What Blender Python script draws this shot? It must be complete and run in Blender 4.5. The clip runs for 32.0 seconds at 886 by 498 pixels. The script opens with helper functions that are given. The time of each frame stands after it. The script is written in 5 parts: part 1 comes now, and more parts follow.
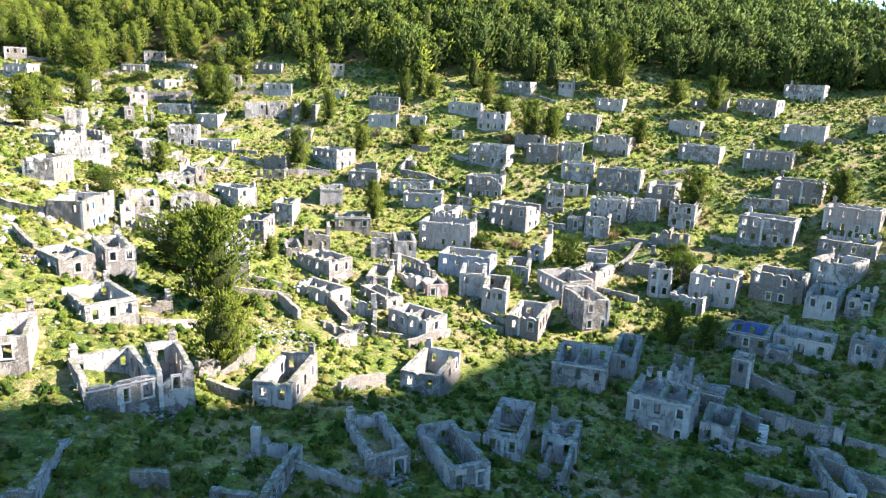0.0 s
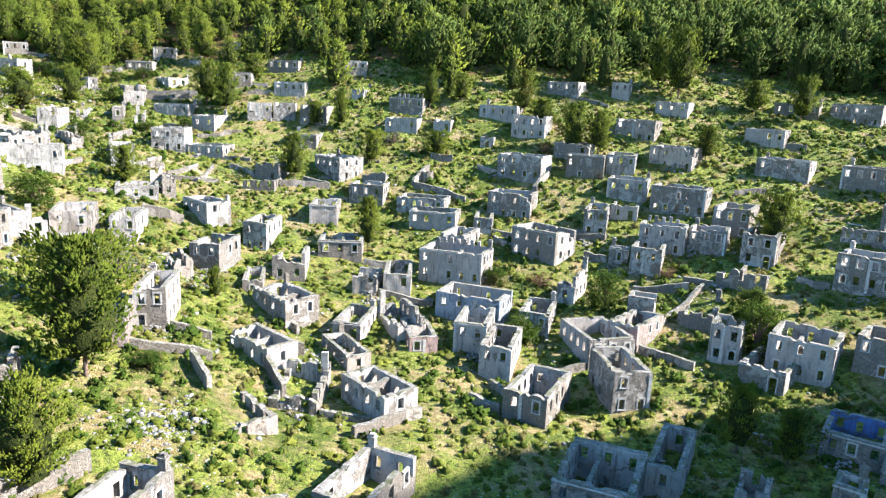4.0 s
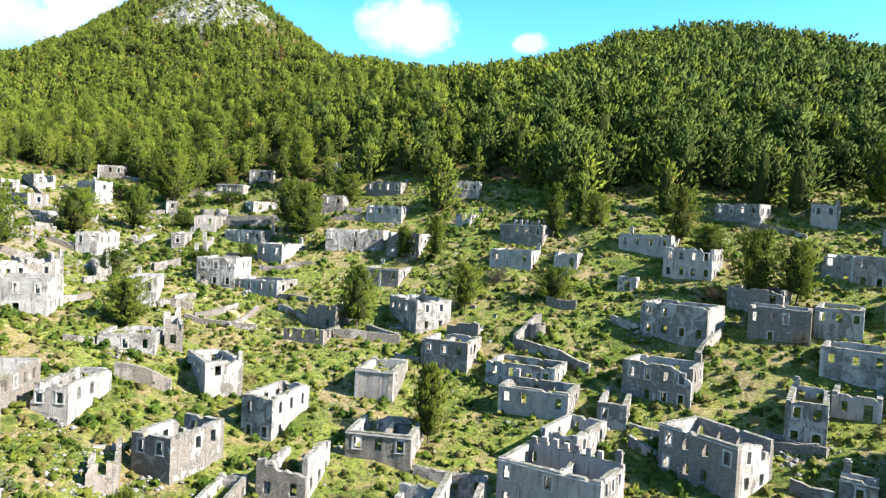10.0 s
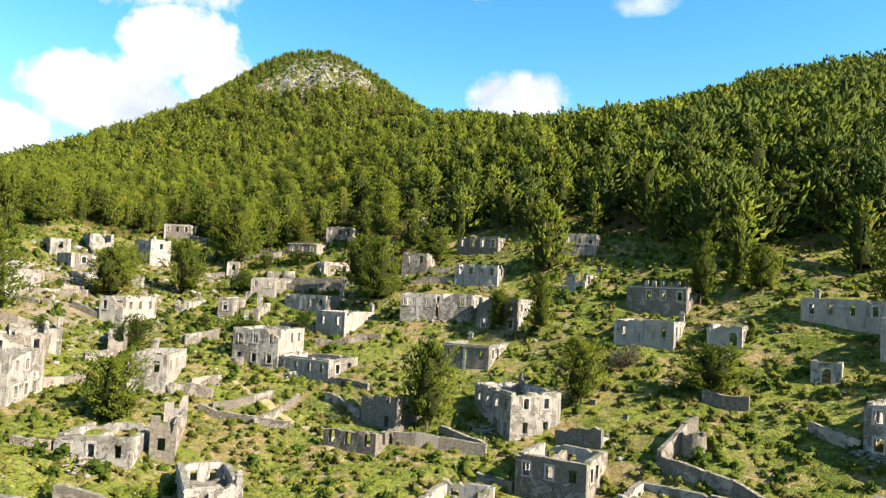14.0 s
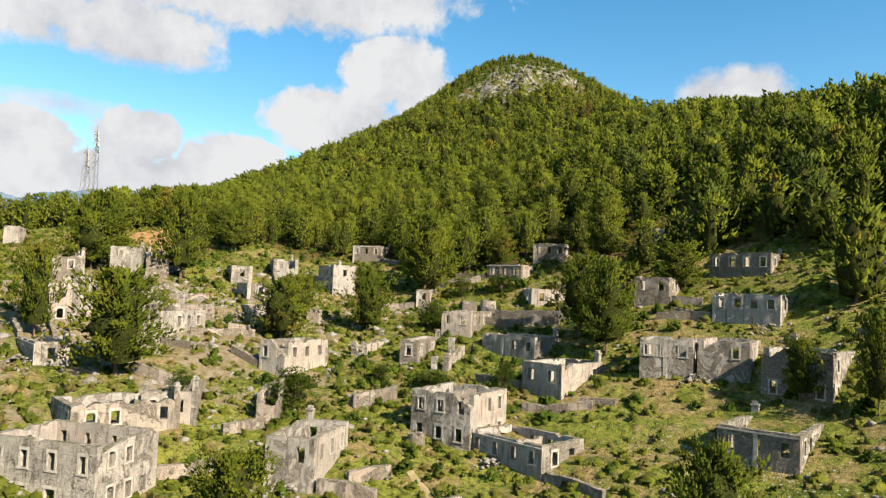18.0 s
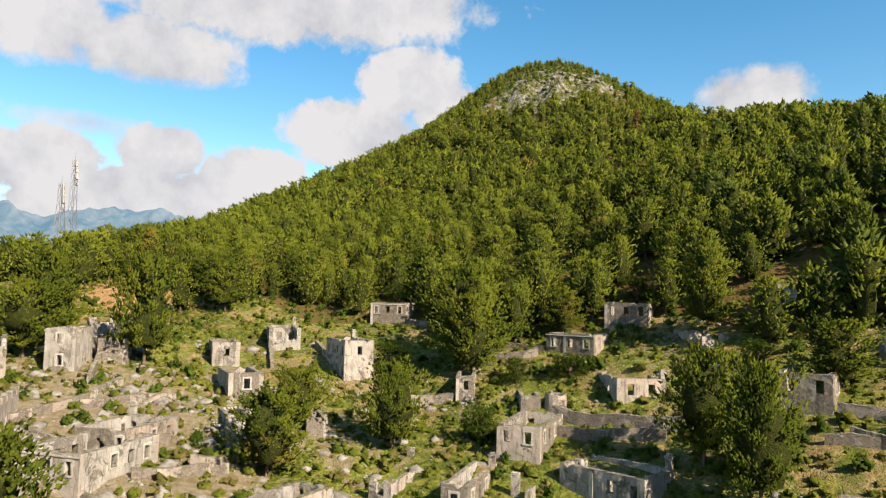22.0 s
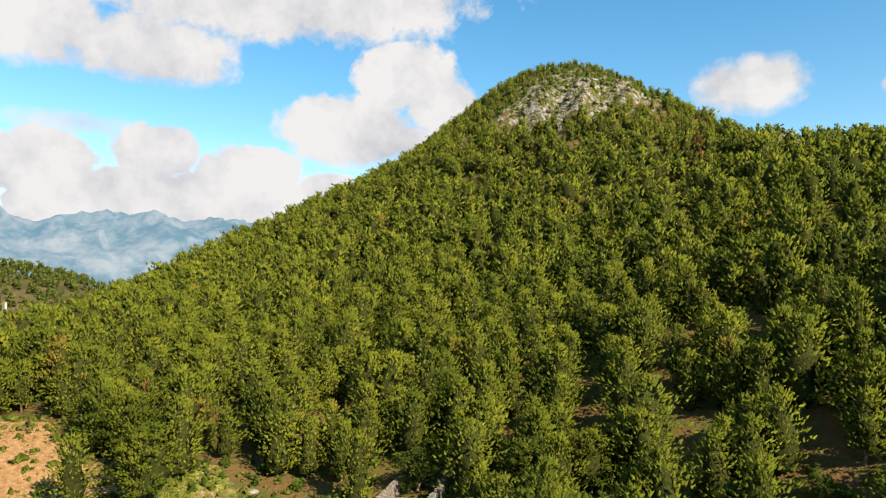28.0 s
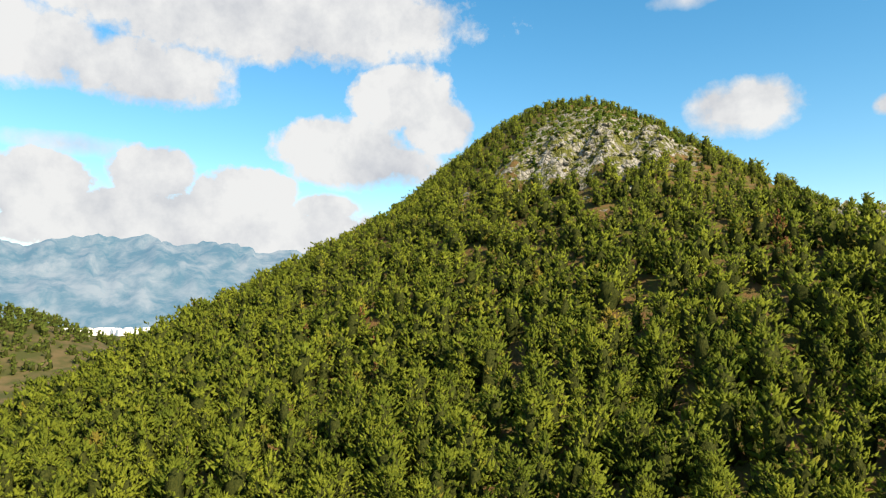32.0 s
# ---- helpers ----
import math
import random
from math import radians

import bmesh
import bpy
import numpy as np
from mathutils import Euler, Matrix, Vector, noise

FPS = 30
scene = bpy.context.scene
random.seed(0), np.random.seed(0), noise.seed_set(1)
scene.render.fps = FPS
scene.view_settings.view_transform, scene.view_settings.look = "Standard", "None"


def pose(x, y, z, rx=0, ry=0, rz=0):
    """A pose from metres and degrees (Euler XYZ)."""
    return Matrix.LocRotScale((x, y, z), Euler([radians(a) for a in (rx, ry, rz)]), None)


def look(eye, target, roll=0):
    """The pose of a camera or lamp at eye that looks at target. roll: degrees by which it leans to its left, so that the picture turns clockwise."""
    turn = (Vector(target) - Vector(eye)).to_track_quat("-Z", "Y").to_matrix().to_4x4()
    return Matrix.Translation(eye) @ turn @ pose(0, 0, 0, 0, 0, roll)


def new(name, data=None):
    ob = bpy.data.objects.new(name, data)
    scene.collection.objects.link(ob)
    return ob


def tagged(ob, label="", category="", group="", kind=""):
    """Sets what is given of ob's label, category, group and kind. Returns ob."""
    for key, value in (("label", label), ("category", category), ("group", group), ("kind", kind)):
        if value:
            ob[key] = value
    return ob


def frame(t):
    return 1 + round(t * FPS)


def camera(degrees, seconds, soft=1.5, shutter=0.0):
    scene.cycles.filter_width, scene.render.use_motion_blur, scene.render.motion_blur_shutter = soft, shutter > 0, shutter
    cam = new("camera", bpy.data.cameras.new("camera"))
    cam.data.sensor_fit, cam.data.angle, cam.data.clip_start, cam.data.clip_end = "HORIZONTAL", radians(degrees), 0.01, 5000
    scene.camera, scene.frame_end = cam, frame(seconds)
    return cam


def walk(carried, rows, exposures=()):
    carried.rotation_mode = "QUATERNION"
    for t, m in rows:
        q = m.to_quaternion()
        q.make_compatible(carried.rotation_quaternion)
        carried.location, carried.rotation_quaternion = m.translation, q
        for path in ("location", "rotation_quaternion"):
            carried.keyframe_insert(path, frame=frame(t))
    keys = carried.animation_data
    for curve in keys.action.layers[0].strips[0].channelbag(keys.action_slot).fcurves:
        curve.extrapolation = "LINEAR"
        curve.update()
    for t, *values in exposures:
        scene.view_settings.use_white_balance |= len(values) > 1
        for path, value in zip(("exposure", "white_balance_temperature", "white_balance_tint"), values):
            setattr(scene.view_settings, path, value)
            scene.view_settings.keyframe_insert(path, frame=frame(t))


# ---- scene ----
cam = camera(64.9, 32.0, soft=1.2)
METRES, EYE = 250.0, 60.0
ROWS = [
    (0.0, 0.0, 0.0, 0.0, 0.49, -12.91, -2.14),
    (0.5, 0.0025, 0.0139, -0.0008, 1.2, -12.78, -2.15),
    (1.0, 0.0049, 0.0279, -0.0016, 1.77, -12.66, -2.09),
    (1.5, 0.008, 0.0421, -0.0025, 2.32, -12.55, -2.14),
    (2.0, 0.0122, 0.0561, -0.0033, 2.87, -12.39, -2.25),
    (2.5, 0.0178, 0.0705, -0.0043, 3.42, -12.12, -2.4),
    (4.5, 0.0413, 0.1225, -0.0075, 7.6, -12.53, -2.6),
    (5.0, 0.0444, 0.136, -0.0079, 9.26, -12.58, -2.72),
    (5.5, 0.0459, 0.1496, -0.0084, 10.71, -12.44, -2.8),
    (6.0, 0.0462, 0.163, -0.0086, 12.14, -11.85, -2.87),
    (6.5, 0.0454, 0.1765, -0.0094, 13.54, -10.57, -2.93),
    (7.0, 0.0434, 0.1911, -0.0101, 14.79, -9.21, -2.91),
    (7.5, 0.0412, 0.2047, -0.0105, 15.57, -7.92, -2.77),
    (8.0, 0.0396, 0.2182, -0.0109, 16.2, -6.73, -2.81),
    (8.5, 0.0395, 0.2321, -0.0115, 16.83, -5.53, -2.91),
    (9.0, 0.0406, 0.2471, -0.0122, 17.53, -4.3, -2.96),
    (9.5, 0.0416, 0.2612, -0.0124, 18.26, -3.2, -2.86),
    (10.0, 0.0416, 0.2755, -0.0131, 18.99, -2.04, -2.81),
    (10.5, 0.0405, 0.2896, -0.0135, 19.72, -0.88, -2.81),
    (11.0, 0.038, 0.3037, -0.0141, 20.42, 0.33, -2.8),
    (11.5, 0.0345, 0.3187, -0.0148, 21.21, 1.67, -2.8),
    (12.0, 0.03, 0.3324, -0.0154, 21.9, 2.91, -2.79),
    (12.5, 0.0251, 0.3457, -0.0162, 22.58, 3.44, -2.78),
    (13.0, 0.0193, 0.3591, -0.0169, 23.61, 3.43, -2.72),
    (13.5, 0.0133, 0.3726, -0.0171, 25.82, 3.36, -2.74),
    (14.0, 0.0065, 0.3873, -0.0176, 28.11, 3.32, -2.77),
    (14.5, -0.0007, 0.3999, -0.0177, 29.68, 3.28, -2.75),
    (15.0, -0.0086, 0.4118, -0.0176, 33.05, 3.18, -2.79),
    (15.5, -0.0164, 0.4234, -0.0168, 37.74, 3.07, -2.86),
    (17.5, -0.0517, 0.4655, -0.0081, 44.62, 3.34, -2.5),
    (18.0, -0.062, 0.4748, -0.0044, 45.06, 3.44, -2.36),
    (18.5, -0.0733, 0.4845, -0.0002, 45.54, 3.52, -2.23),
    (19.0, -0.0839, 0.4934, 0.0039, 45.95, 3.6, -2.06),
    (19.5, -0.0948, 0.5021, 0.0083, 46.31, 3.66, -1.93),
    (20.0, -0.1055, 0.5105, 0.0126, 46.66, 3.76, -1.78),
    (20.5, -0.1176, 0.5195, 0.017, 46.89, 3.87, -1.64),
    (21.0, -0.1286, 0.5278, 0.0217, 46.88, 3.95, -1.53),
    (21.5, -0.1399, 0.5362, 0.0271, 46.87, 4.02, -1.39),
    (22.0, -0.151, 0.5445, 0.0322, 46.84, 4.09, -1.27),
    (22.5, -0.1621, 0.5526, 0.0373, 46.82, 4.12, -1.16),
    (23.0, -0.1745, 0.5614, 0.0426, 46.77, 4.17, -1.04),
    (23.5, -0.185, 0.5691, 0.0475, 46.75, 4.16, -0.94),
    (24.0, -0.1948, 0.576, 0.0527, 46.73, 4.1, -0.8),
    (24.5, -0.2038, 0.5822, 0.0588, 46.7, 4.01, -0.69),
    (25.0, -0.2119, 0.5876, 0.0648, 46.65, 3.93, -0.62),
    (25.5, -0.2204, 0.5933, 0.0711, 46.62, 3.79, -0.55),
    (27.5, -0.2648, 0.6265, 0.0998, 46.69, 3.72, -0.32),
    (28.0, -0.2828, 0.6408, 0.1092, 46.69, 3.65, -0.25),
    (28.5, -0.3008, 0.656, 0.1186, 46.66, 3.63, -0.2),
    (29.0, -0.3174, 0.6715, 0.1284, 46.64, 3.69, -0.16),
    (29.5, -0.3337, 0.6869, 0.139, 46.62, 3.86, -0.2),
    (30.0, -0.3501, 0.7029, 0.1493, 46.61, 4.09, -0.18),
    (30.5, -0.366, 0.7185, 0.1597, 46.62, 4.19, -0.14),
    (31.0, -0.3822, 0.7341, 0.1695, 46.56, 4.27, -0.18),
    (31.5, -0.3962, 0.7467, 0.1811, 46.49, 4.82, -0.22),
    (32.0, -0.4039, 0.7508, 0.1916, 46.35, 5.38, -0.18),
]
EXPOSURES = ((0, 2.84, 5800, 19), (6, 2.40, 5500, 13), (9, 2.36, 5550, 12), (12, 2.08, 6150, 12), (15, 1.84, 6850, 11), (19, 1.44, 7200, 14), (25, 1.43, 7350, 16), (29, 1.57, 7400, 14), (32, 1.55, 7250, 12))
walk(cam, [(t, pose(METRES * x, METRES * y, EYE + METRES * z, 90 + pitch, roll, yaw)) for t, x, y, z, yaw, pitch, roll in ROWS], EXPOSURES)

SUN_AZ, SUN_EL = 2.0, 36.0          # degrees from +x towards +y, and above the level

# ---- world, sun ----
world = bpy.data.worlds.new("sky")
scene.world = world
world.use_nodes = True
wt = world.node_tree
wt.nodes.clear()


def wnode(kind, **given):
    n = wt.nodes.new(kind)
    for k, v in given.items():
        n.inputs[int(k[1:])].default_value = v
    return n


def wmath(op, a, b=None, c=None):
    n = wt.nodes.new("ShaderNodeMath")
    n.operation = op
    for i, v in enumerate((a, b, c)):
        if v is None:
            continue
        if isinstance(v, (int, float)):
            n.inputs[i].default_value = v
        else:
            wt.links.new(v, n.inputs[i])
    return n.outputs[0]


sky = wt.nodes.new("ShaderNodeTexSky")
sky.sky_type, sky.sun_disc = "NISHITA", False
sky.sun_elevation, sky.sun_rotation = radians(SUN_EL), radians(90 - SUN_AZ)
sky.air_density, sky.dust_density, sky.ozone_density = 1.0, 0.2, 1.0
coord = wt.nodes.new("ShaderNodeTexCoord")
split = wt.nodes.new("ShaderNodeSeparateXYZ")
wt.links.new(coord.outputs["Generated"], split.inputs[0])
east, north, up = split.outputs
# bearing to the left of +y and height above the level, in degrees
bearing = wmath("MULTIPLY", wmath("ARCTAN2", wmath("MULTIPLY", east, -1.0), north), 57.2958)
height = wmath("MULTIPLY", wmath("ARCSINE", up), 57.2958)
puff = wnode("ShaderNodeTexNoise", i2=9.0, i3=7.0, i4=0.62)
wt.links.new(coord.outputs["Generated"], puff.inputs[0])
billow = wnode("ShaderNodeTexNoise", i2=30.0, i3=6.0, i4=0.6)
wt.links.new(coord.outputs["Generated"], billow.inputs[0])
ragged = wmath("ADD", wmath("MULTIPLY", wmath("SUBTRACT", puff.outputs[0], 0.5), 2.2),
               wmath("MULTIPLY", wmath("SUBTRACT", billow.outputs[0], 0.5), 1.3))


def cloud(at, el, wide, tall, sharp):
    """Cover of one cloud bank, 0 to 1; flat below, heaped above."""
    dx = wmath("DIVIDE", wmath("SUBTRACT", bearing, at), wide)
    dy = wmath("DIVIDE", wmath("SUBTRACT", height, el), tall)
    r = wmath("ADD", wmath("MULTIPLY", dx, dx), wmath("MULTIPLY", dy, dy))
    f = wmath("ADD", wmath("SUBTRACT", 1.0, r), ragged)
    n = wmath("MULTIPLY", f, sharp)
    n.node.use_clamp = True
    return n


BANKS = ((62, 23.5, 20, 4.4, 2.2), (70, 18.0, 7.5, 3.0, 2.0), (78, 18.8, 7, 3.2, 1.8), (50, 23.5, 6, 2.2, 1.6),
         (49.8, 17.4, 4.6, 3.0, 3.0), (54.6, 13.6, 6.0, 2.6, 2.6), (47.0, 15.4, 3.6, 2.6, 2.6), (52, 12.0, 7.5, 2.2, 2.2),
         (69.3, 10.6, 3.6, 2.4, 3.4), (62.7, 9.4, 4.6, 2.3, 3.2), (77.0, 9.0, 4.6, 2.8, 3.2), (69.0, 7.6, 15, 2.1, 2.8), (56, 8.6, 3.0, 1.2, 2.4),
         (75, 12.2, 5, 1.0, 0.7), (64, 6.4, 22, 2.2, 3.0), (22.7, 15.8, 4.8, 2.5, 1.6), (12.6, 14.6, 1.7, 1.0, 1.6), (26.5, 23.8, 3.2, 0.9, 0.7), (13.0, 22.6, 3.4, 1.0, 0.7), (88, 11.0, 8, 5.0, 1.6),
         (120, 14.0, 22, 6.0, 1.4), (-120, 15.0, 30, 6.0, 1.2), (170, 22.0, 24, 7.0, 1.2))
cover = None
for bank in BANKS:
    c = cloud(*bank)
    cover = c if cover is None else wmath("MAXIMUM", cover, c)
# broken cloud high overhead, out of view, added for whiter and stronger fill light
high = wnode("ShaderNodeTexNoise", i2=2.6, i3=6.0, i4=0.55)
wt.links.new(coord.outputs["Generated"], high.inputs[0])
over = wmath("MULTIPLY", wmath("SUBTRACT", high.outputs[0], 0.49), 6.0)
over.node.use_clamp = True
lifted = wmath("DIVIDE", wmath("SUBTRACT", height, 25.0), 9.0)
lifted.node.use_clamp = True
cover = wmath("MAXIMUM", cover, wmath("MULTIPLY", wmath("MULTIPLY", over, lifted), 0.8))
tone = wnode("ShaderNodeMapRange", i1=0.32, i2=0.57, i3=0.0, i4=1.0)
wt.links.new(puff.outputs[0], tone.inputs[0])
shade = wt.nodes.new("ShaderNodeMixRGB")
shade.inputs[1].default_value, shade.inputs[2].default_value = (3.6, 4.05, 4.75, 1), (5.35, 5.8, 6.3, 1)
wt.links.new(tone.outputs[0], shade.inputs[0])
clear = wt.nodes.new("ShaderNodeHueSaturation")
clear.inputs["Hue"].default_value, clear.inputs["Saturation"].default_value, clear.inputs["Value"].default_value = 0.490, 1.42, 1.52
wt.links.new(sky.outputs[0], clear.inputs["Color"])
mixed = wt.nodes.new("ShaderNodeMixRGB")
wt.links.new(cover, mixed.inputs[0])
wt.links.new(clear.outputs[0], mixed.inputs[1])
wt.links.new(shade.outputs[0], mixed.inputs[2])
back = wt.nodes.new("ShaderNodeBackground")
back.inputs[1].default_value = 0.052
wt.links.new(mixed.outputs[0], back.inputs[0])
wt.links.new(back.outputs[0], wt.nodes.new("ShaderNodeOutputWorld").inputs[0])

sun_data = bpy.data.lights.new("sun", "SUN")
sun_data.energy, sun_data.angle, sun_data.color = 4.3, radians(0.6), (1.0, 0.91, 0.76)
sun = new("sun", sun_data)
sun.matrix_world = look((300 * math.cos(radians(SUN_AZ)), 300 * math.sin(radians(SUN_AZ)), 300 * math.tan(radians(SUN_EL))), (0, 0, 0))


# ---- materials ----
class Mat:
    """A node material, built up by short calls."""

    def __init__(self, name, rough=0.9, spec=0.25):
        self.m = bpy.data.materials.new(name)
        self.m.use_nodes = True
        self.t = self.m.node_tree
        self.b = self.t.nodes["Principled BSDF"]
        self.b.inputs["Roughness"].default_value = rough
        self.b.inputs["Specular IOR Level"].default_value = spec
        self.pos = self.t.nodes.new("ShaderNodeNewGeometry").outputs["Position"]

    def link(self, a, b):
        if hasattr(a, "default_value") and not isinstance(a, (tuple, list, float, int)):
            self.t.links.new(a, b)
        else:
            b.default_value = a
        return self

    def noise(self, scale, detail=4.0, rough=0.55, warp=0.0, squash=None):
        n = self.t.nodes.new("ShaderNodeTexNoise")
        n.inputs["Scale"].default_value, n.inputs["Detail"].default_value = scale, detail
        n.inputs["Roughness"].default_value, n.inputs["Distortion"].default_value = rough, warp
        at = self.pos
        if squash:
            v = self.t.nodes.new("ShaderNodeVectorMath")
            v.operation = "MULTIPLY"
            self.t.links.new(self.pos, v.inputs[0])
            v.inputs[1].default_value = squash
            at = v.outputs[0]
        self.t.links.new(at, n.inputs["Vector"])
        return n.outputs[0]

    def cells(self, scale, feature="F1"):
        n = self.t.nodes.new("ShaderNodeTexVoronoi")
        n.feature = feature
        n.inputs["Scale"].default_value = scale
        self.t.links.new(self.pos, n.inputs["Vector"])
        return n

    def ramp(self, v, a, b, lo=0.0, hi=1.0):
        n = self.t.nodes.new("ShaderNodeMapRange")
        self.t.links.new(v, n.inputs[0])
        for i, x in zip((1, 2, 3, 4), (a, b, lo, hi)):
            n.inputs[i].default_value = x
        return n.outputs[0]

    def math(self, op, a, b):
        n = self.t.nodes.new("ShaderNodeMath")
        n.operation = op
        self.link(a, n.inputs[0]).link(b, n.inputs[1])
        return n.outputs[0]

    def mix(self, f, a, b, kind="MIX"):
        n = self.t.nodes.new("ShaderNodeMixRGB")
        n.blend_type = kind
        for v, s in zip((f, a, b), n.inputs):
            self.link((*v, 1.0) if isinstance(v, tuple) else v, s)
        return n.outputs[0]

    def own(self):
        return self.t.nodes.new("ShaderNodeObjectInfo").outputs["Random"]

    def colour(self, c):
        return self.link((*c, 1.0) if isinstance(c, tuple) else c, self.b.inputs["Base Color"])

    def bump(self, h, strength, far):
        n = self.t.nodes.new("ShaderNodeBump")
        n.inputs["Strength"].default_value, n.inputs["Distance"].default_value = strength, far
        self.t.links.new(h, n.inputs["Height"])
        self.t.links.new(n.outputs[0], self.b.inputs["Normal"])
        return self


def masonry(name, plaster, stone, cover_at, stain=(0.13, 0.11, 0.088)):
    """Rubble stone with worn, streaked lime plaster over part of it; each wall has kept more or less of its coat."""
    q = Mat(name, 0.95, 0.12)
    st = q.cells(5.2)
    gap = q.ramp(q.cells(5.2, "DISTANCE_TO_EDGE").outputs["Distance"], 0.0, 0.06)
    rock = q.mix(q.ramp(st.outputs["Color"], 0.1, 0.9), tuple(v * 0.65 for v in stone), tuple(min(1, v * 1.6) for v in stone))
    rock = q.mix(gap, tuple(v * 0.36 for v in plaster), rock)
    own = q.own()
    warm = q.mix(q.ramp(own, 0.62, 0.95, 0, 0.55), plaster, (plaster[0] * 1.05, plaster[1] * 0.80, plaster[2] * 0.70))
    coat = q.mix(q.ramp(q.noise(0.8, 6), 0.35, 0.7), warm, tuple(v * 0.66 for v in plaster))
    coat = q.mix(q.ramp(q.noise(4.0, 6, 0.65), 0.50, 0.72, 0, 0.6), coat, tuple(v * 1.5 for v in stain))
    worn = q.math("ADD", q.noise(0.55, 9, 0.70, 1.0), q.ramp(own, 0, 1, -0.15, 0.15))
    col = q.mix(q.ramp(worn, cover_at - 0.012, cover_at + 0.012), rock, coat)
    streak = q.noise(2.6, 5, 0.6, 0.3, (1.0, 1.0, 0.16))
    col = q.mix(q.ramp(streak, 0.53, 0.66, 0, 0.75), col, tuple(v * 0.7 for v in stain))
    col = q.mix(q.ramp(q.noise(0.21, 4), 0.46, 0.66, 0, 0.40), col, stain)
    col = q.mix(q.ramp(q.noise(13, 4), 0.35, 0.75, 0, 0.30), col, tuple(v * 1.25 for v in plaster))
    q.colour(col)
    edge = q.ramp(worn, cover_at - 0.012, cover_at + 0.012, 0.0, 0.7)
    q.bump(q.math("ADD", q.math("ADD", q.math("MULTIPLY", gap, 0.8), q.noise(6, 7, 0.65)), edge), 1.0, 0.12)
    return q.m


WALL = masonry("worn_plaster_masonry", (0.50, 0.465, 0.405), (0.145, 0.122, 0.095), 0.485)
STONE = masonry("bare_rubble_masonry", (0.46, 0.415, 0.35), (0.155, 0.13, 0.10), 0.56)
WHITE = masonry("white_limewash_masonry", (0.47, 0.44, 0.385), (0.17, 0.15, 0.125), 0.43)
INSIDE = masonry("flaking_inner_plaster", (0.50, 0.475, 0.43), (0.17, 0.145, 0.115), 0.42)
PINK = masonry("pink_plaster_masonry", (0.50, 0.35, 0.30), (0.22, 0.19, 0.16), 0.46)
# broken wall tops: bare core rubble, lichen, moss and dust
q = Mat("weathered_wall_top", 0.97, 0.1)
c = q.mix(q.ramp(q.cells(5.0).outputs["Color"], 0.15, 0.85), (0.13, 0.115, 0.09), (0.29, 0.265, 0.225))
c = q.mix(q.ramp(q.noise(1.1, 6, 0.65), 0.46, 0.60, 0, 0.8), c, (0.10, 0.10, 0.04))
q.colour(c).bump(q.noise(7, 6, 0.7), 1.0, 0.15)
CAP = q.m
PALE_BLUE = masonry("pale_blue_limewash_masonry", (0.40, 0.44, 0.475), (0.16, 0.145, 0.125), 0.42)
DEEP_BLUE = masonry("blue_painted_inner_plaster", (0.14, 0.22, 0.48), (0.17, 0.15, 0.13), 0.46)
BLUE = Mat("faded_blue_paint", 0.7)
BLUE.colour(BLUE.mix(BLUE.ramp(BLUE.noise(6), 0.4, 0.7), (0.16, 0.30, 0.52), (0.45, 0.50, 0.55)))
BLUE = BLUE.m
q = Mat("pale_dressed_stone", 0.9)
q.colour(q.mix(q.ramp(q.noise(3.0, 5), 0.35, 0.7), (0.44, 0.41, 0.36), (0.26, 0.235, 0.20))).bump(q.noise(14, 4), 0.5, 0.03)
TRIM = q.m
q = Mat("grey_weathered_wood", 0.85)
q.colour(q.mix(q.ramp(q.noise(9, 4), 0.3, 0.7), (0.16, 0.13, 0.10), (0.30, 0.26, 0.21))).bump(q.noise(22, 3), 0.5, 0.02)
WOOD = q.m
q = Mat("galvanised_steel", 0.5, 0.5)
q.b.inputs["Metallic"].default_value = 0.7
q.colour(q.mix(q.ramp(q.noise(2, 3), 0.4, 0.6), (0.24, 0.25, 0.26), (0.18, 0.17, 0.16)))
STEEL = q.m
q = Mat("grey_limestone", 0.95, 0.15)
cr = q.ramp(q.cells(0.55, "DISTANCE_TO_EDGE").outputs["Distance"], 0.0, 0.16)
cliff = q.noise(0.5, 8, 0.7, 0.9, (1.0, 1.0, 0.35))
c = q.mix(q.ramp(cliff, 0.40, 0.60), q.mix(cr, (0.035, 0.034, 0.028), (0.125, 0.12, 0.10)), (0.29, 0.275, 0.24))
c = q.mix(q.ramp(q.noise(0.33, 6, 0.7), 0.46, 0.55), c, (0.085, 0.088, 0.018))
q.colour(c).bump(q.math("ADD", q.noise(1.2, 9, 0.7, 0.5, (1.0, 1.0, 0.5)), q.math("MULTIPLY", cr, 0.6)), 1.0, 0.6)
ROCK = q.m


q = Mat("loose_limestone", 0.95, 0.15)
q.colour(q.mix(q.ramp(q.noise(1.1, 7, 0.7), 0.40, 0.62), (0.13, 0.12, 0.10), (0.27, 0.255, 0.225))).bump(q.noise(5, 6, 0.7), 1.0, 0.1)
LOOSE = q.m


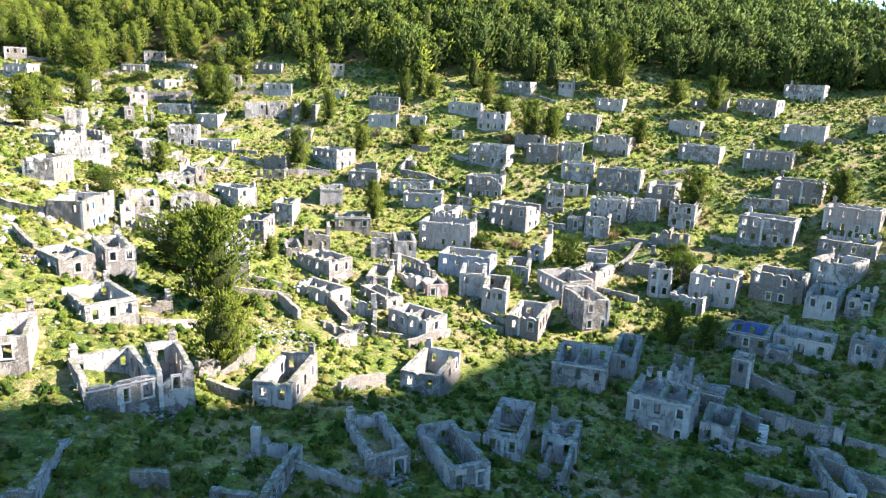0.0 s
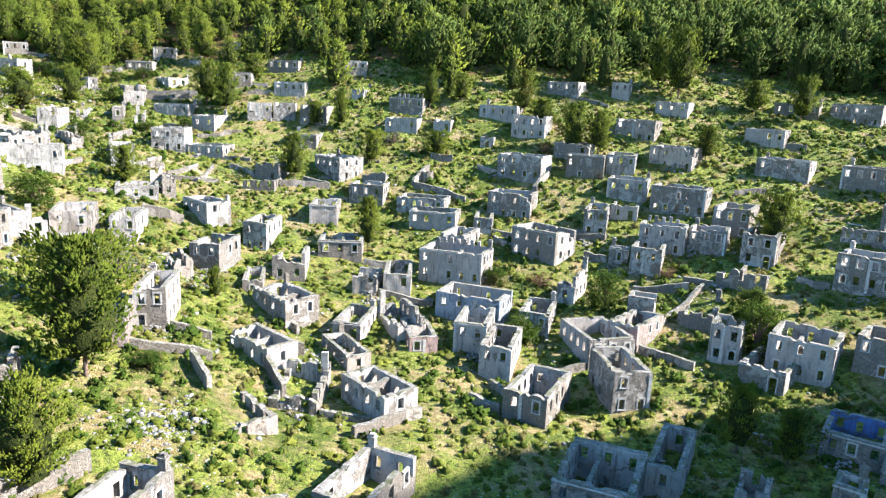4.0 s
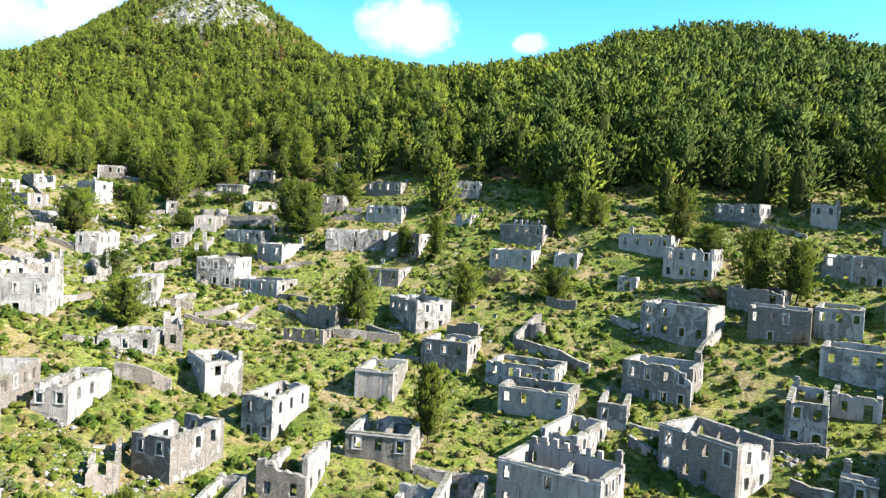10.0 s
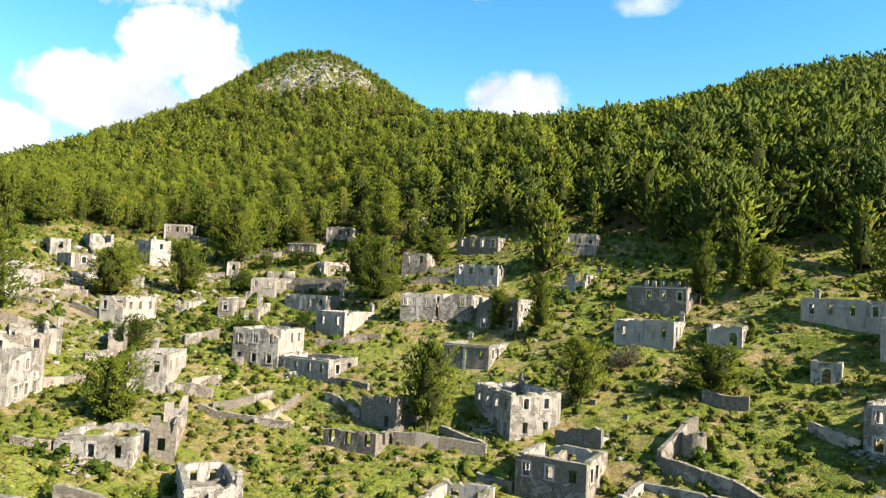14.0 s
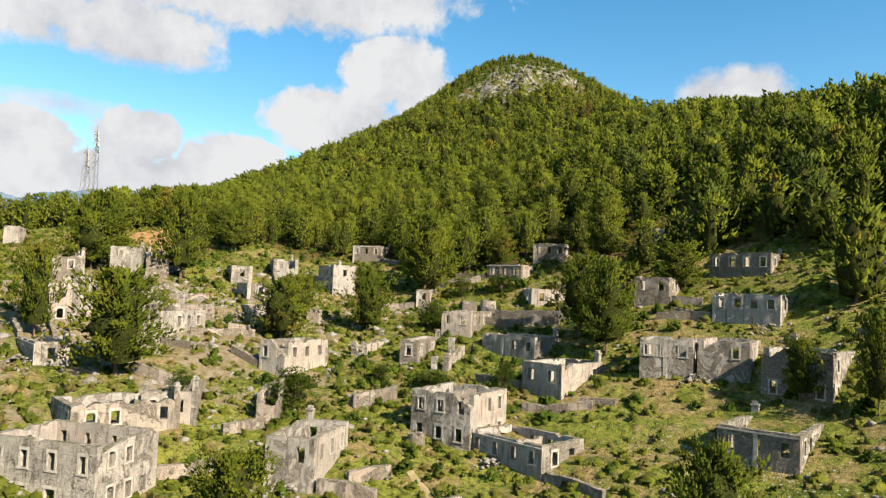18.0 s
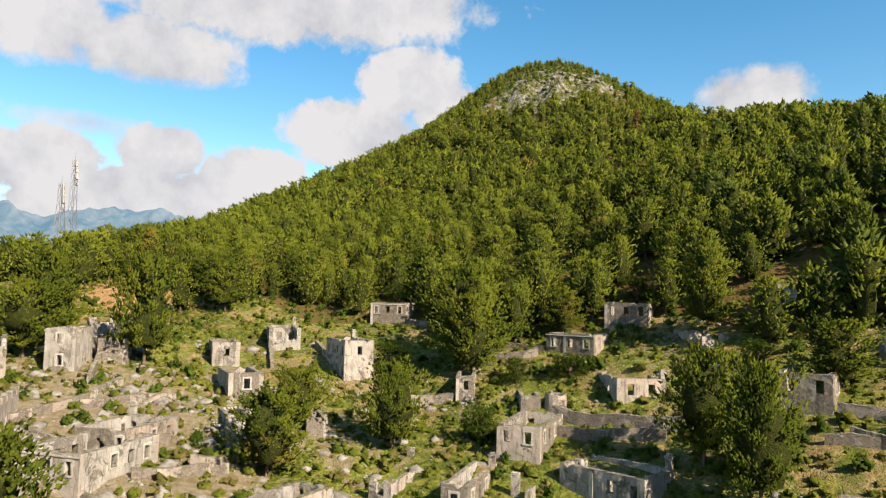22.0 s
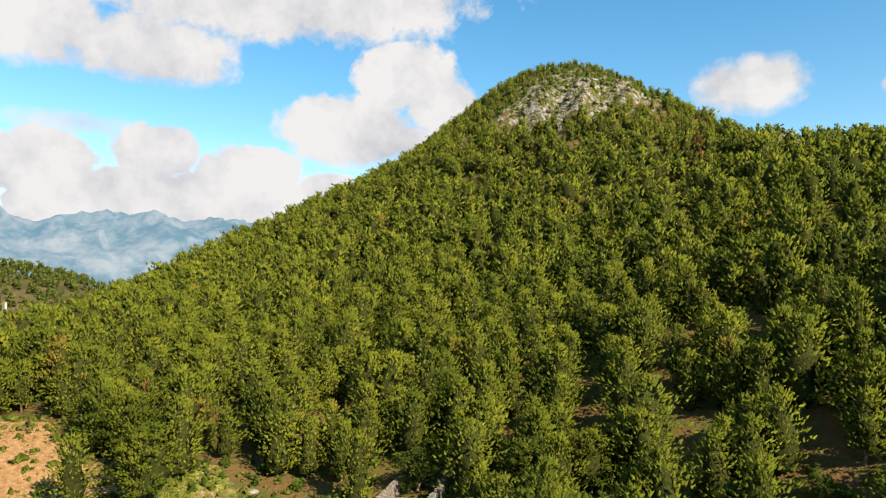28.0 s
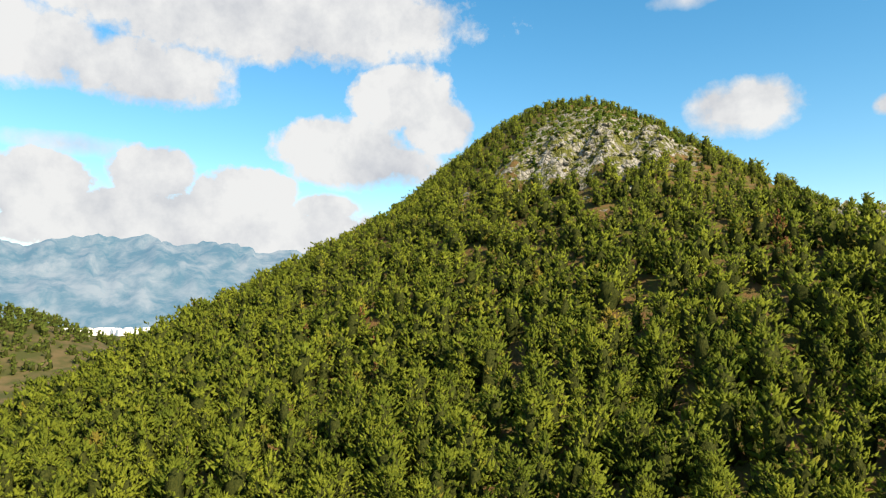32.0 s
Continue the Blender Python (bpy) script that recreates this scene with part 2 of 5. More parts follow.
def leaves(name, dark, light, dry, scale=0.16, dry_at=0.66):
    q = Mat(name, 0.8, 0.07)
    c = q.mix(q.ramp(q.noise(scale, 3), 0.38, 0.62), dark, light)
    c = q.mix(q.ramp(q.noise(2.1, 4), 0.45, 0.75, 0, 0.45), c, tuple(v * 1.25 for v in light))
    # dark flecks painted in for the shaded gaps among the leaves
    c = q.mix(q.ramp(q.noise(7.0, 3), 0.52, 0.68, 0, 0.45), c, tuple(v * 0.5 for v in dark))
    c = q.mix(q.ramp(q.noise(scale * 0.8 + 0.013, 2, 0.4), dry_at, dry_at + 0.06, 0, 0.75), c, dry)
    each = q.t.nodes.new("ShaderNodeNewGeometry").outputs["Random Per Island"]
    # each tuft darkened at random, set strong to deepen light against dark
    c = q.mix(q.ramp(each, 0.0, 1.0, 0.0, 0.46), c, tuple(v * 0.5 for v in dark))
    q.colour(c).bump(q.noise(9.0, 3), 0.9, 0.10)
    thin = q.t.nodes.new("ShaderNodeBsdfTranslucent")
    q.link(q.mix(1.0, c, (1.35, 1.35, 0.6), "MULTIPLY"), thin.inputs[0])
    both = q.t.nodes.new("ShaderNodeMixShader")
    both.inputs[0].default_value = 0.34
    q.t.links.new(q.b.outputs[0], both.inputs[1])
    q.t.links.new(thin.outputs[0], both.inputs[2])
    q.t.links.new(both.outputs[0], q.t.nodes["Material Output"].inputs[0])
    return q.m


NEEDLES = leaves("pine_needles", (0.080, 0.110, 0.013), (0.195, 0.224, 0.023), (0.24, 0.165, 0.032))
# lone pines: a darker copy, toned midway between their sunlit and shaded look
LONE_NEEDLES = leaves("lone_pine_needles", (0.056, 0.084, 0.010), (0.160, 0.182, 0.018), (0.18, 0.14, 0.025))
# darker copy of the needles, its tone partly standing in for shade
SHADED_NEEDLES = leaves("shaded_pine_needles", (0.054, 0.086, 0.017), (0.134, 0.168, 0.028), (0.12, 0.10, 0.02))
DRY = leaves("dry_brown_needles", (0.20, 0.085, 0.035), (0.30, 0.15, 0.06), (0.27, 0.19, 0.07))
BROAD = leaves("broad_leaves", (0.040, 0.070, 0.009), (0.095, 0.140, 0.018), (0.14, 0.15, 0.03))
SCRUB = leaves("scrub_leaves", (0.070, 0.104, 0.012), (0.195, 0.205, 0.030), (0.19, 0.145, 0.055), 0.45, 0.53)
HERB = leaves("fresh_grass_and_herbs", (0.120, 0.165, 0.030), (0.24, 0.26, 0.05), (0.29, 0.24, 0.10), 0.07)
# twigs inside the crown, with its inner shade put into their colour
q = Mat("shade_dark_inner_twigs", 0.95, 0.05)
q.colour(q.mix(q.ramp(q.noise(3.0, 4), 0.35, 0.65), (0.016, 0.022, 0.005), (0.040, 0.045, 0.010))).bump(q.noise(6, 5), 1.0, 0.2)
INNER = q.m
q = Mat("pine_bark", 0.95, 0.1)
q.colour(q.mix(q.ramp(q.noise(5, 4), 0.35, 0.65), (0.085, 0.055, 0.040), (0.19, 0.135, 0.10))).bump(q.noise(9, 4), 0.8, 0.05)
BARK = q.m

# ground: grass, dry herbs, bare reddish soil, pale stones
q = Mat("hillside_ground", 0.97, 0.1)
green = q.mix(q.ramp(q.noise(0.10, 5), 0.40, 0.62), (0.086, 0.112, 0.015), (0.180, 0.207, 0.030))
green = q.mix(q.ramp(q.noise(0.8, 6, 0.68), 0.48, 0.68), green, (0.29, 0.265, 0.06))
green = q.mix(q.ramp(q.noise(2.0, 6, 0.65), 0.47, 0.62, 0, 0.9), green, (0.036, 0.046, 0.011))
soil = q.mix(q.ramp(q.noise(2.2, 6), 0.35, 0.65), (0.17, 0.115, 0.045), (0.33, 0.255, 0.12))
c = q.mix(q.ramp(q.noise(0.19, 7, 0.68, 0.6), 0.49, 0.60), green, soil)
stones = q.ramp(q.cells(1.7).outputs["Distance"], 0.16, 0.22, 1.0, 0.0)
patch = q.ramp(q.noise(0.075, 4), 0.52, 0.60)
c = q.mix(q.math("MULTIPLY", stones, patch), c, (0.34, 0.32, 0.285))
c = q.mix(q.ramp(q.noise(6, 5), 0.45, 0.8, 0, 0.5), c, tuple([0.05, 0.065, 0.02]))
# the bare, stony western shoulder
n = q.t.nodes.new("ShaderNodeVectorMath")
n.operation = "DISTANCE"
n.inputs[1].default_value = (-110, 156, 50)
q.t.links.new(q.pos, n.inputs[0])
bare = q.math("ADD", q.ramp(n.outputs["Value"], 8, 44, 1.0, 0.0), q.ramp(q.noise(0.16, 6, 0.65), 0.3, 0.7, -0.6, 0.6))
pale = q.mix(q.ramp(q.noise(1.3, 7, 0.68), 0.40, 0.62), (0.27, 0.225, 0.15), (0.17, 0.135, 0.07))
c = q.mix(q.ramp(bare, 0.52, 0.70), c, pale)
# a clearing of orange soil beside the wood
n = q.t.nodes.new("ShaderNodeVectorMath")
n.operation = "DISTANCE"
n.inputs[1].default_value = (-163, 183, 68)
q.t.links.new(q.pos, n.inputs[0])
worn = q.math("ADD", q.ramp(n.outputs["Value"], 6, 24, 1.0, 0.0), q.ramp(q.noise(0.3, 6, 0.65), 0.3, 0.7, -0.4, 0.4))
c = q.mix(q.ramp(worn, 0.40, 0.60), c, q.mix(q.ramp(q.noise(1.7, 6), 0.4, 0.62), (0.38, 0.235, 0.11), (0.27, 0.15, 0.06)))
q.colour(c).bump(q.math("ADD", q.noise(1.1, 8, 0.7), q.noise(6, 4)), 1.0, 0.35)
GROUND = q.m
q = Mat("needle_litter_ground", 0.97, 0.1)
q.colour(q.mix(q.ramp(q.noise(0.35, 6, 0.65), 0.42, 0.62), (0.105, 0.062, 0.024), (0.058, 0.066, 0.014))).bump(q.noise(2, 7), 1.0, 0.3)
LITTER = q.m


def distance_look(name, a, b, haze_glow, scale):
    """Far backdrop, given a faint glow that paints in the haze of the air in front of it."""
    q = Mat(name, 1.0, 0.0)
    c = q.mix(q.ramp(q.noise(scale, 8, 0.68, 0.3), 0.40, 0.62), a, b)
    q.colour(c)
    q.b.inputs["Emission Color"].default_value = (*haze_glow, 1)
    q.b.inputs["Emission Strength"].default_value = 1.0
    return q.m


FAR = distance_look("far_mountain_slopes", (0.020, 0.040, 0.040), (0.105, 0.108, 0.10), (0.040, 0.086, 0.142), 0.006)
TOWN = distance_look("far_white_walls", (0.7, 0.7, 0.68), (0.6, 0.5, 0.45), (0.08, 0.10, 0.12), 0.05)
q = Mat("dark_wood_floor", 0.97, 0.1)
q.colour(q.mix(q.ramp(q.noise(0.05, 6), 0.40, 0.62), (0.045, 0.050, 0.015), (0.10, 0.075, 0.035)))
KNOLL = q.m


# ---- small builders ----
def mesh_of(name, verts, faces, mats, slots=None, smooth=False):
    me = bpy.data.meshes.new(name)
    me.from_pydata([tuple(map(float, v)) for v in verts], [], [tuple(map(int, f)) for f in faces])
    for m in mats if isinstance(mats, (list, tuple)) else [mats]:
        me.materials.append(m)
    if slots is not None:
        me.polygons.foreach_set("material_index", np.asarray(slots, np.int32))
    if smooth:
        me.polygons.foreach_set("use_smooth", np.ones(len(me.polygons), bool))
    me.update()
    return me


def tris_mesh(name, verts, tris, mats, slots=None, smooth=False):
    """A mesh from arrays of corners and triangles."""
    me = bpy.data.meshes.new(name)
    n = len(tris)
    me.vertices.add(len(verts))
    me.vertices.foreach_set("co", np.asarray(verts, np.float32).ravel())
    me.loops.add(3 * n)
    me.loops.foreach_set("vertex_index", np.asarray(tris, np.int32).ravel())
    me.polygons.add(n)
    me.polygons.foreach_set("loop_start", np.arange(0, 3 * n, 3, dtype=np.int32))
    me.polygons.foreach_set("loop_total", np.full(n, 3, np.int32))
    for m in mats:
        me.materials.append(m)
    if slots is not None:
        me.polygons.foreach_set("material_index", np.asarray(slots, np.int32))
    if smooth:
        me.polygons.foreach_set("use_smooth", np.ones(n, bool))
    me.update(calc_edges=True)
    return me


def under(ob, parent, m=None):
    ob.parent = parent
    if m is not None:
        ob.matrix_basis = m
    return ob


def part(name, bm, material, parent, label=""):
    me = bpy.data.meshes.new(name)
    bm.to_mesh(me)
    bm.free()
    me.materials.append(material)
    ob = under(new(name, me), parent)
    return tagged(ob, label) if label else ob


def box(bm, lo, hi, wobble=0.0, rng=None):
    """A box between two corners, its corners moved a little."""
    v = []
    for z in (lo[2], hi[2]):
        for x, y in ((lo[0], lo[1]), (hi[0], lo[1]), (hi[0], hi[1]), (lo[0], hi[1])):
            o = [rng.uniform(-wobble, wobble) for _ in range(3)] if wobble else (0, 0, 0)
            v.append(bm.verts.new((x + o[0], y + o[1], z + o[2])))
    for f in ((0, 3, 2, 1), (4, 5, 6, 7), (0, 1, 5, 4), (1, 2, 6, 5), (2, 3, 7, 6), (3, 0, 4, 7)):
        bm.faces.new([v[i] for i in f])
    return bm


# ---- the ground's shape ----
STEP, WEST, SOUTH = 66.0, -420.0, 0.0
LIE = (
    (16.8, 27.7, 35.7, 38, 36.6, 37.2, 33.6, 26.2, 25.9, 37.6, 52.4),
    (26.5, 33.2, 41.9, 48, 48.6, 54.4, 31.8, 16.7, 33.6, 42, 58.7),
    (36.2, 40, 48.7, 62.7, 65.3, 53.7, 19.5, 28.6, 45.7, 51.6, 71),
    (44.2, 58.8, 62.8, 79.9, 70, 40.6, 55.6, 57.2, 56.6, 70.2, 86.4),
    (50.9, 92.9, 93, 88.9, 74.5, 99.4, 92.2, 84.6, 77.6, 84.8, 95.3),
    (61.5, 120, 134.9, 126.9, 136.2, 109.8, 110.8, 127.3, 96.6, 93.5, 99.1),
    (122.3, 148.6, 167.2, 187, 133.2, 116, 147.2, 146.5, 105.8, 99.5, 98.1),
    (152.8, 215.8, 239, 165.4, 97.6, 119.4, 149, 145, 120.3, 102.1, 85.6),
    (95.2, 199.3, 194.9, 153.1, 161.8, 164.1, 159.2, 147, 128.6, 101.2, 68.7)
)
LIE_GRID = np.array(LIE)


def spline(u):
    return np.stack([(1 - u) ** 3, 3 * u ** 3 - 6 * u ** 2 + 4, -3 * u ** 3 + 3 * u ** 2 + 3 * u + 1, u ** 3], -1) / 6


def smooth_ground(x, y):
    """Height of the land without its small unevenness."""
    x, y = np.atleast_1d(np.asarray(x, float)), np.atleast_1d(np.asarray(y, float))
    rows, cols = LIE_GRID.shape
    fx, fy = (x - WEST) / STEP, (y - SOUTH) / STEP
    ix, iy = np.clip(np.floor(fx), -1, cols - 1).astype(int), np.clip(np.floor(fy), -1, rows - 1).astype(int)
    bx, by = spline(np.clip(fx - ix, 0, 1)), spline(np.clip(fy - iy, 0, 1))
    z = np.zeros(x.shape)
    for a in range(4):
        for b in range(4):
            z += LIE_GRID[np.clip(iy - 1 + b, 0, rows - 1), np.clip(ix - 1 + a, 0, cols - 1)] * bx[..., a] * by[..., b]
    # beyond the slopes the land sinks to the plain
    off = np.maximum(np.maximum(WEST - x, x - 240), np.maximum(-60 - y, y - 528)).clip(0)
    far = 1 - np.exp(-(off / 260.0) ** 2)
    z = z * (1 - far) + 35.0 * far
    # an unseen eastern hill, added to shade the valley floor; it falls away to the north
    along, across = x + 0.035 * y, y - 0.035 * x
    crest = np.interp(across, (-140, -60, 42, 50, 62, 70, 78, 88, 96, 105, 140, 230), (60, 196, 198, 187, 169, 158, 151, 143, 131, 108, 76, 60))
    z += np.maximum(0, crest - z) * np.exp(-((along - 180) / 38) ** 2 / 2)
    z += 76 * np.exp(-((x + 900) / 90) ** 2 / 2 - ((y - 322) / 105) ** 2 / 2)       # a wooded knoll to the west
    return z


def wave(x, y, *terms):
    return sum(a * np.sin(kx * x + ky * y + p) for a, kx, ky, p in terms)


def ground(x, y):
    x, y = np.atleast_1d(np.asarray(x, float)), np.atleast_1d(np.asarray(y, float))
    z = smooth_ground(x, y)
    z = z + wave(x, y, (0.30, 0.21, 0.13, 1.0), (0.25, -0.17, 0.29, 2.0), (0.14, 0.61, 0.37, 0.3), (0.11, -0.43, 0.71, 4.0), (0.07, 1.3, -0.9, 0.7))
    # low terraces across the village slope
    steps = 0.22 * np.sin(2 * np.pi * z / 2.6) * np.exp(-((x + 20) / 110) ** 2 - ((y - 140) / 75) ** 2)
    # the bare crag at the top
    crag = np.exp(-((x + 234) / 34) ** 2 - ((y - 384) / 34) ** 2)
    z = z + steps + crag * (2.0 + wave(x, y, (2.6, 0.32, 0.21, 0.4), (2.2, -0.27, 0.45, 1.9), (1.5, 0.83, 0.31, 0.2), (1.2, -0.7, 0.95, 2.5)))
    z = z + np.exp(-((x + 143) / 9) ** 2 - ((y - 352) / 7) ** 2) * (2.5 + wave(x, y, (1.6, 0.9, 0.4, 0.3), (1.2, -0.7, 1.1, 1.0)))
    return z


def gz(x, y):
    return float(ground(x, y)[0])


def wood_edge(x):
    """Where the pine wood begins, northwards."""
    return np.interp(x, (-420, -260, -215, -171, -150, -130, -107, -83, -60, -28, 3, 25, 60, 95, 125, 170, 240),
                     (130, 137, 158, 187, 193, 203, 214, 221, 221, 218, 213, 218, 226, 214, 198, 180, 150))


def spread(a, b, fine, lo, hi, grow=1.22):
    xs = list(np.arange(a, b + fine / 2, fine))
    s = fine
    while xs[-1] < hi:
        s *= grow
        xs.append(xs[-1] + s)
    s = fine
    while xs[0] > lo:
        s *= grow
        xs.insert(0, xs[0] - s)
    return np.array(xs)


gx_, gy_ = spread(-300, 120, 1.9, -4600, 4600), spread(36, 430, 1.9, -4600, 4600)
GX, GY = np.meshgrid(gx_, gy_)
GZ = ground(GX.ravel(), GY.ravel())
nx, ny = len(gx_), len(gy_)
idx = np.arange(nx * ny).reshape(ny, nx)
a_, b_, c_, d_ = idx[:-1, :-1].ravel(), idx[:-1, 1:].ravel(), idx[1:, 1:].ravel(), idx[1:, :-1].ravel()
quads = np.concatenate([np.stack([a_, b_, c_], 1), np.stack([a_, c_, d_], 1)])
mid = (GX.ravel()[quads].mean(1), GY.ravel()[quads].mean(1))
crag_near = np.exp(-((mid[0] + 234) / 34) ** 2 - ((mid[1] - 384) / 34) ** 2) + 0.10 * np.sin(mid[0] * 0.9 + mid[1] * 0.5)
slot = np.where(mid[1] > wood_edge(mid[0]) + 3 * np.sin(mid[0] * 0.2), 1, 0)
slot = np.where(crag_near + 0.22 * np.sin(mid[0] * 0.37) * np.sin(mid[1] * 0.41 + 1) > 0.36, 2, slot)
cap_near = np.exp(-((mid[0] + 262) / 36) ** 2 - ((mid[1] - 418) / 36) ** 2) + 0.2 * np.sin(mid[0] * 0.53 + 1) * np.sin(mid[1] * 0.61)
knob = np.exp(-((mid[0] + 143) / 11) ** 2 - ((mid[1] - 352) / 9) ** 2)
slot = np.where((cap_near > 0.5) | (knob > 0.5), 2, slot)
slot = np.where(mid[1] < 30, 0, slot)
slot = np.where(mid[0] < -430, 3, slot)
land = tris_mesh("ground", np.stack([GX.ravel(), GY.ravel(), GZ], 1), quads, [GROUND, LITTER, ROCK, KNOLL], slot)
land.polygons.foreach_set("use_smooth", np.ones(len(land.polygons), bool))
tagged(new("ground", land), "grassy terraced hillside with soil, stones and pine litter", "ground", kind="structure")


# ---- ruined houses ----
def wall_mesh(name, length, bottom, top, thick, openings, crest, material, rng, inner=None):
    """A masonry wall along x from 0 to length, thick in y, its broken crest given by crest(x), with openings (x0, x1, z0, z1) right through."""
    xs = {0.0, length}
    for o in openings:
        xs |= {o[0], o[1]}
    n = max(2, int(length / 0.38))
    for i in range(1, n):
        x = length * i / n
        if all(abs(x - v) > 0.15 for v in xs):
            xs.add(x)
    xs = sorted(xs)
    zs = sorted({bottom, top + 3} | {o[2] for o in openings} | {o[3] for o in openings})
    crests = [crest(x) for x in xs]
    nx_, nz_ = len(xs) - 1, len(zs) - 1

    def z_at(i, j):
        return min(zs[j], crests[i]) if j else bottom

    def solid(i, j):
        if not (0 <= i < nx_ and 0 <= j < nz_):
            return False
        xm, zm = (xs[i] + xs[i + 1]) / 2, (zs[j] + zs[j + 1]) / 2
        if any(o[0] < xm < o[1] and o[2] < zm < o[3] for o in openings):
            return False
        return max(z_at(i, j + 1) - z_at(i, j), z_at(i + 1, j + 1) - z_at(i + 1, j)) > 0.02

    vid, verts, faces, slots = {}, [], [], []

    def v(i, j, side):
        z = z_at(i, j)
        key = (i, round(z, 3), side)
        if key not in vid:
            vid[key] = len(verts)
            bulge = 0.025 * math.sin(3.1 * xs[i] + 2.3 * z + side) if 0 < i < nx_ else 0
            verts.append((xs[i], (thick if side else 0) + bulge, z))
        return vid[key]

    def face(*k, slot=0):
        k = [q for n_, q in enumerate(k) if q != k[n_ - 1]]
        if len(set(k)) >= 3:
            faces.append(k)
            slots.append(slot)

    for i in range(nx_):
        for j in range(nz_):
            if not solid(i, j):
                continue
            face(v(i, j, 0), v(i + 1, j, 0), v(i + 1, j + 1, 0), v(i, j + 1, 0))
            face(v(i + 1, j, 1), v(i, j, 1), v(i, j + 1, 1), v(i + 1, j + 1, 1), slot=2)
            if not solid(i, j + 1):
                face(v(i, j + 1, 0), v(i + 1, j + 1, 0), v(i + 1, j + 1, 1), v(i, j + 1, 1), slot=1)
            if j and not solid(i, j - 1):
                face(v(i, j, 1), v(i + 1, j, 1), v(i + 1, j, 0), v(i, j, 0))
            if not solid(i - 1, j):
                face(v(i, j, 1), v(i, j, 0), v(i, j + 1, 0), v(i, j + 1, 1))
            if not solid(i + 1, j):
                face(v(i + 1, j, 0), v(i + 1, j, 1), v(i + 1, j + 1, 1), v(i + 1, j + 1, 0))
    if not faces:
        return None
    return mesh_of(name, verts, faces, [material, CAP, inner or material], slots)


HOUSES = []


def house(x, y, turn, w, d, h, kind=""):
    """A roofless ruin: four masonry walls with openings, pale surrounds, a chimney; kind: r ruined, s shed, w white, p pink, b blue frames, c pale blue walls, i blue rooms."""
    rng = random.Random(int(x * 131 + y * 977))
    ruined, shed = "r" in kind, "s" in kind
    rad = radians(turn)
    ca, sa = math.cos(rad), math.sin(rad)
    corners = [(x + ca * a * w / 2 - sa * b * d / 2, y + sa * a * w / 2 + ca * b * d / 2) for a in (-1, 1) for b in (-1, 1)]
    zs = [gz(*c) for c in corners]
    base, low = min(zs), min(zs) - 0.5
    HOUSES.append((x, y, ca, sa, w, d))
    material = WHITE if "w" in kind or rng.random() < 0.22 and not ruined else PINK if "p" in kind else STONE if rng.random() < 0.30 else WALL
    material = PALE_BLUE if "c" in kind else material
    two = h > 3.7 and not shed
    state = "crumbling" if ruined else "roofless"
    coat = "faded pale-blue limewashed" if material is PALE_BLUE else "white limewashed" if material is WHITE else "pink plastered" if material is PINK else "bare rubble-stone" if material is STONE else "worn grey-plastered stone"
    label = f"{state} {'shed' if shed else 'two-storey house' if two else 'house'} of {coat} walls on the slope"
    if "b" in kind:
        label = "roofless two-storey house with faded blue window frames"
    thing = tagged(new("ruined_shed" if shed else "ruined_house"), label, "shed" if shed else "house", "ruined houses of the village")
    thing.matrix_world = pose(x, y, base, 0, 0, turn)
    t = 0.55 if min(w, d) > 3 else 0.42
    lowz = low - base
    bite_wall, bite_at, bite = rng.randrange(4), rng.random(), rng.uniform(0.5, 1.6) * (1 if rng.random() < 0.55 else 0.15)

    def crest_of(k, length):
        jag = [rng.uniform(-1, 1) for _ in range(68)][4:]
        rough = lambda s: jag[int(s / 0.45) % 64]
        if ruined:
            lo, hi = rng.uniform(0.35, 0.8), rng.uniform(0.6, 1.05)
            if k == 2:
                lo, hi = rng.uniform(0.1, 0.4), rng.uniform(0.3, 0.7)
            cuts = sorted(rng.uniform(0.1, 0.9) for _ in range(2))
            levels_ = [h * (lo + (hi - lo) * rng.random()) for _ in range(3)]
            return lambda s: levels_[(s / length > cuts[0]) + (s / length > cuts[1])] + 0.16 * rough(s)
        tilt = rng.uniform(-0.015, 0.015)

        def crest(s):
            z = h + tilt * (s - length / 2) + 0.03 * rough(s) - (0.28 if rough(s + 9) > 0.80 else 0)
            fall = s if bite_at < 0.5 else length - s
            if k == bite_wall and fall < 2.2:
                z -= bite * 1.3 * round(max(0.0, 1 - fall / 2.2) * 4) / 4 + 0.1 * rough(s + 4)
            return z
        return crest

    def openings_of(length, front, k):
        if shed and not front:
            return []
        got = []
        ww = rng.uniform(0.55, 0.75)
        top_in = h - rng.uniform(0.55, 0.75)
        levels = [(max(0.5, top_in - rng.uniform(1.05, 1.25)), top_in)]
        if two:
            low_top = top_in - 2.45
            if low_top > 1.3:
                levels.append((max(0.25, low_top - 1.15), low_top))
        n_ = max(1, round(length / 2.1)) if length > 2.4 else (1 if length > 1.9 else 0)
        for li, (z0, z1) in enumerate(levels):
            for i in range(n_):
                if rng.random() < (0.12 if front else 0.4):
                    continue
                c = length * (i + 0.5) / n_ + rng.uniform(-0.12, 0.12)
                if front and k == 0 and li == len(levels) - 1 and i == n_ // 2 and z1 > 1.5 and z1 < 2.3 and rng.random() < 0.5:
                    got.append((c - 0.42, c + 0.42, 0.05, min(z1, 1.9)))
                else:
                    got.append((c - ww / 2, c + ww / 2, z0, z1))
        return [o for o in got if o[0] > 0.45 and o[1] < length - 0.45]

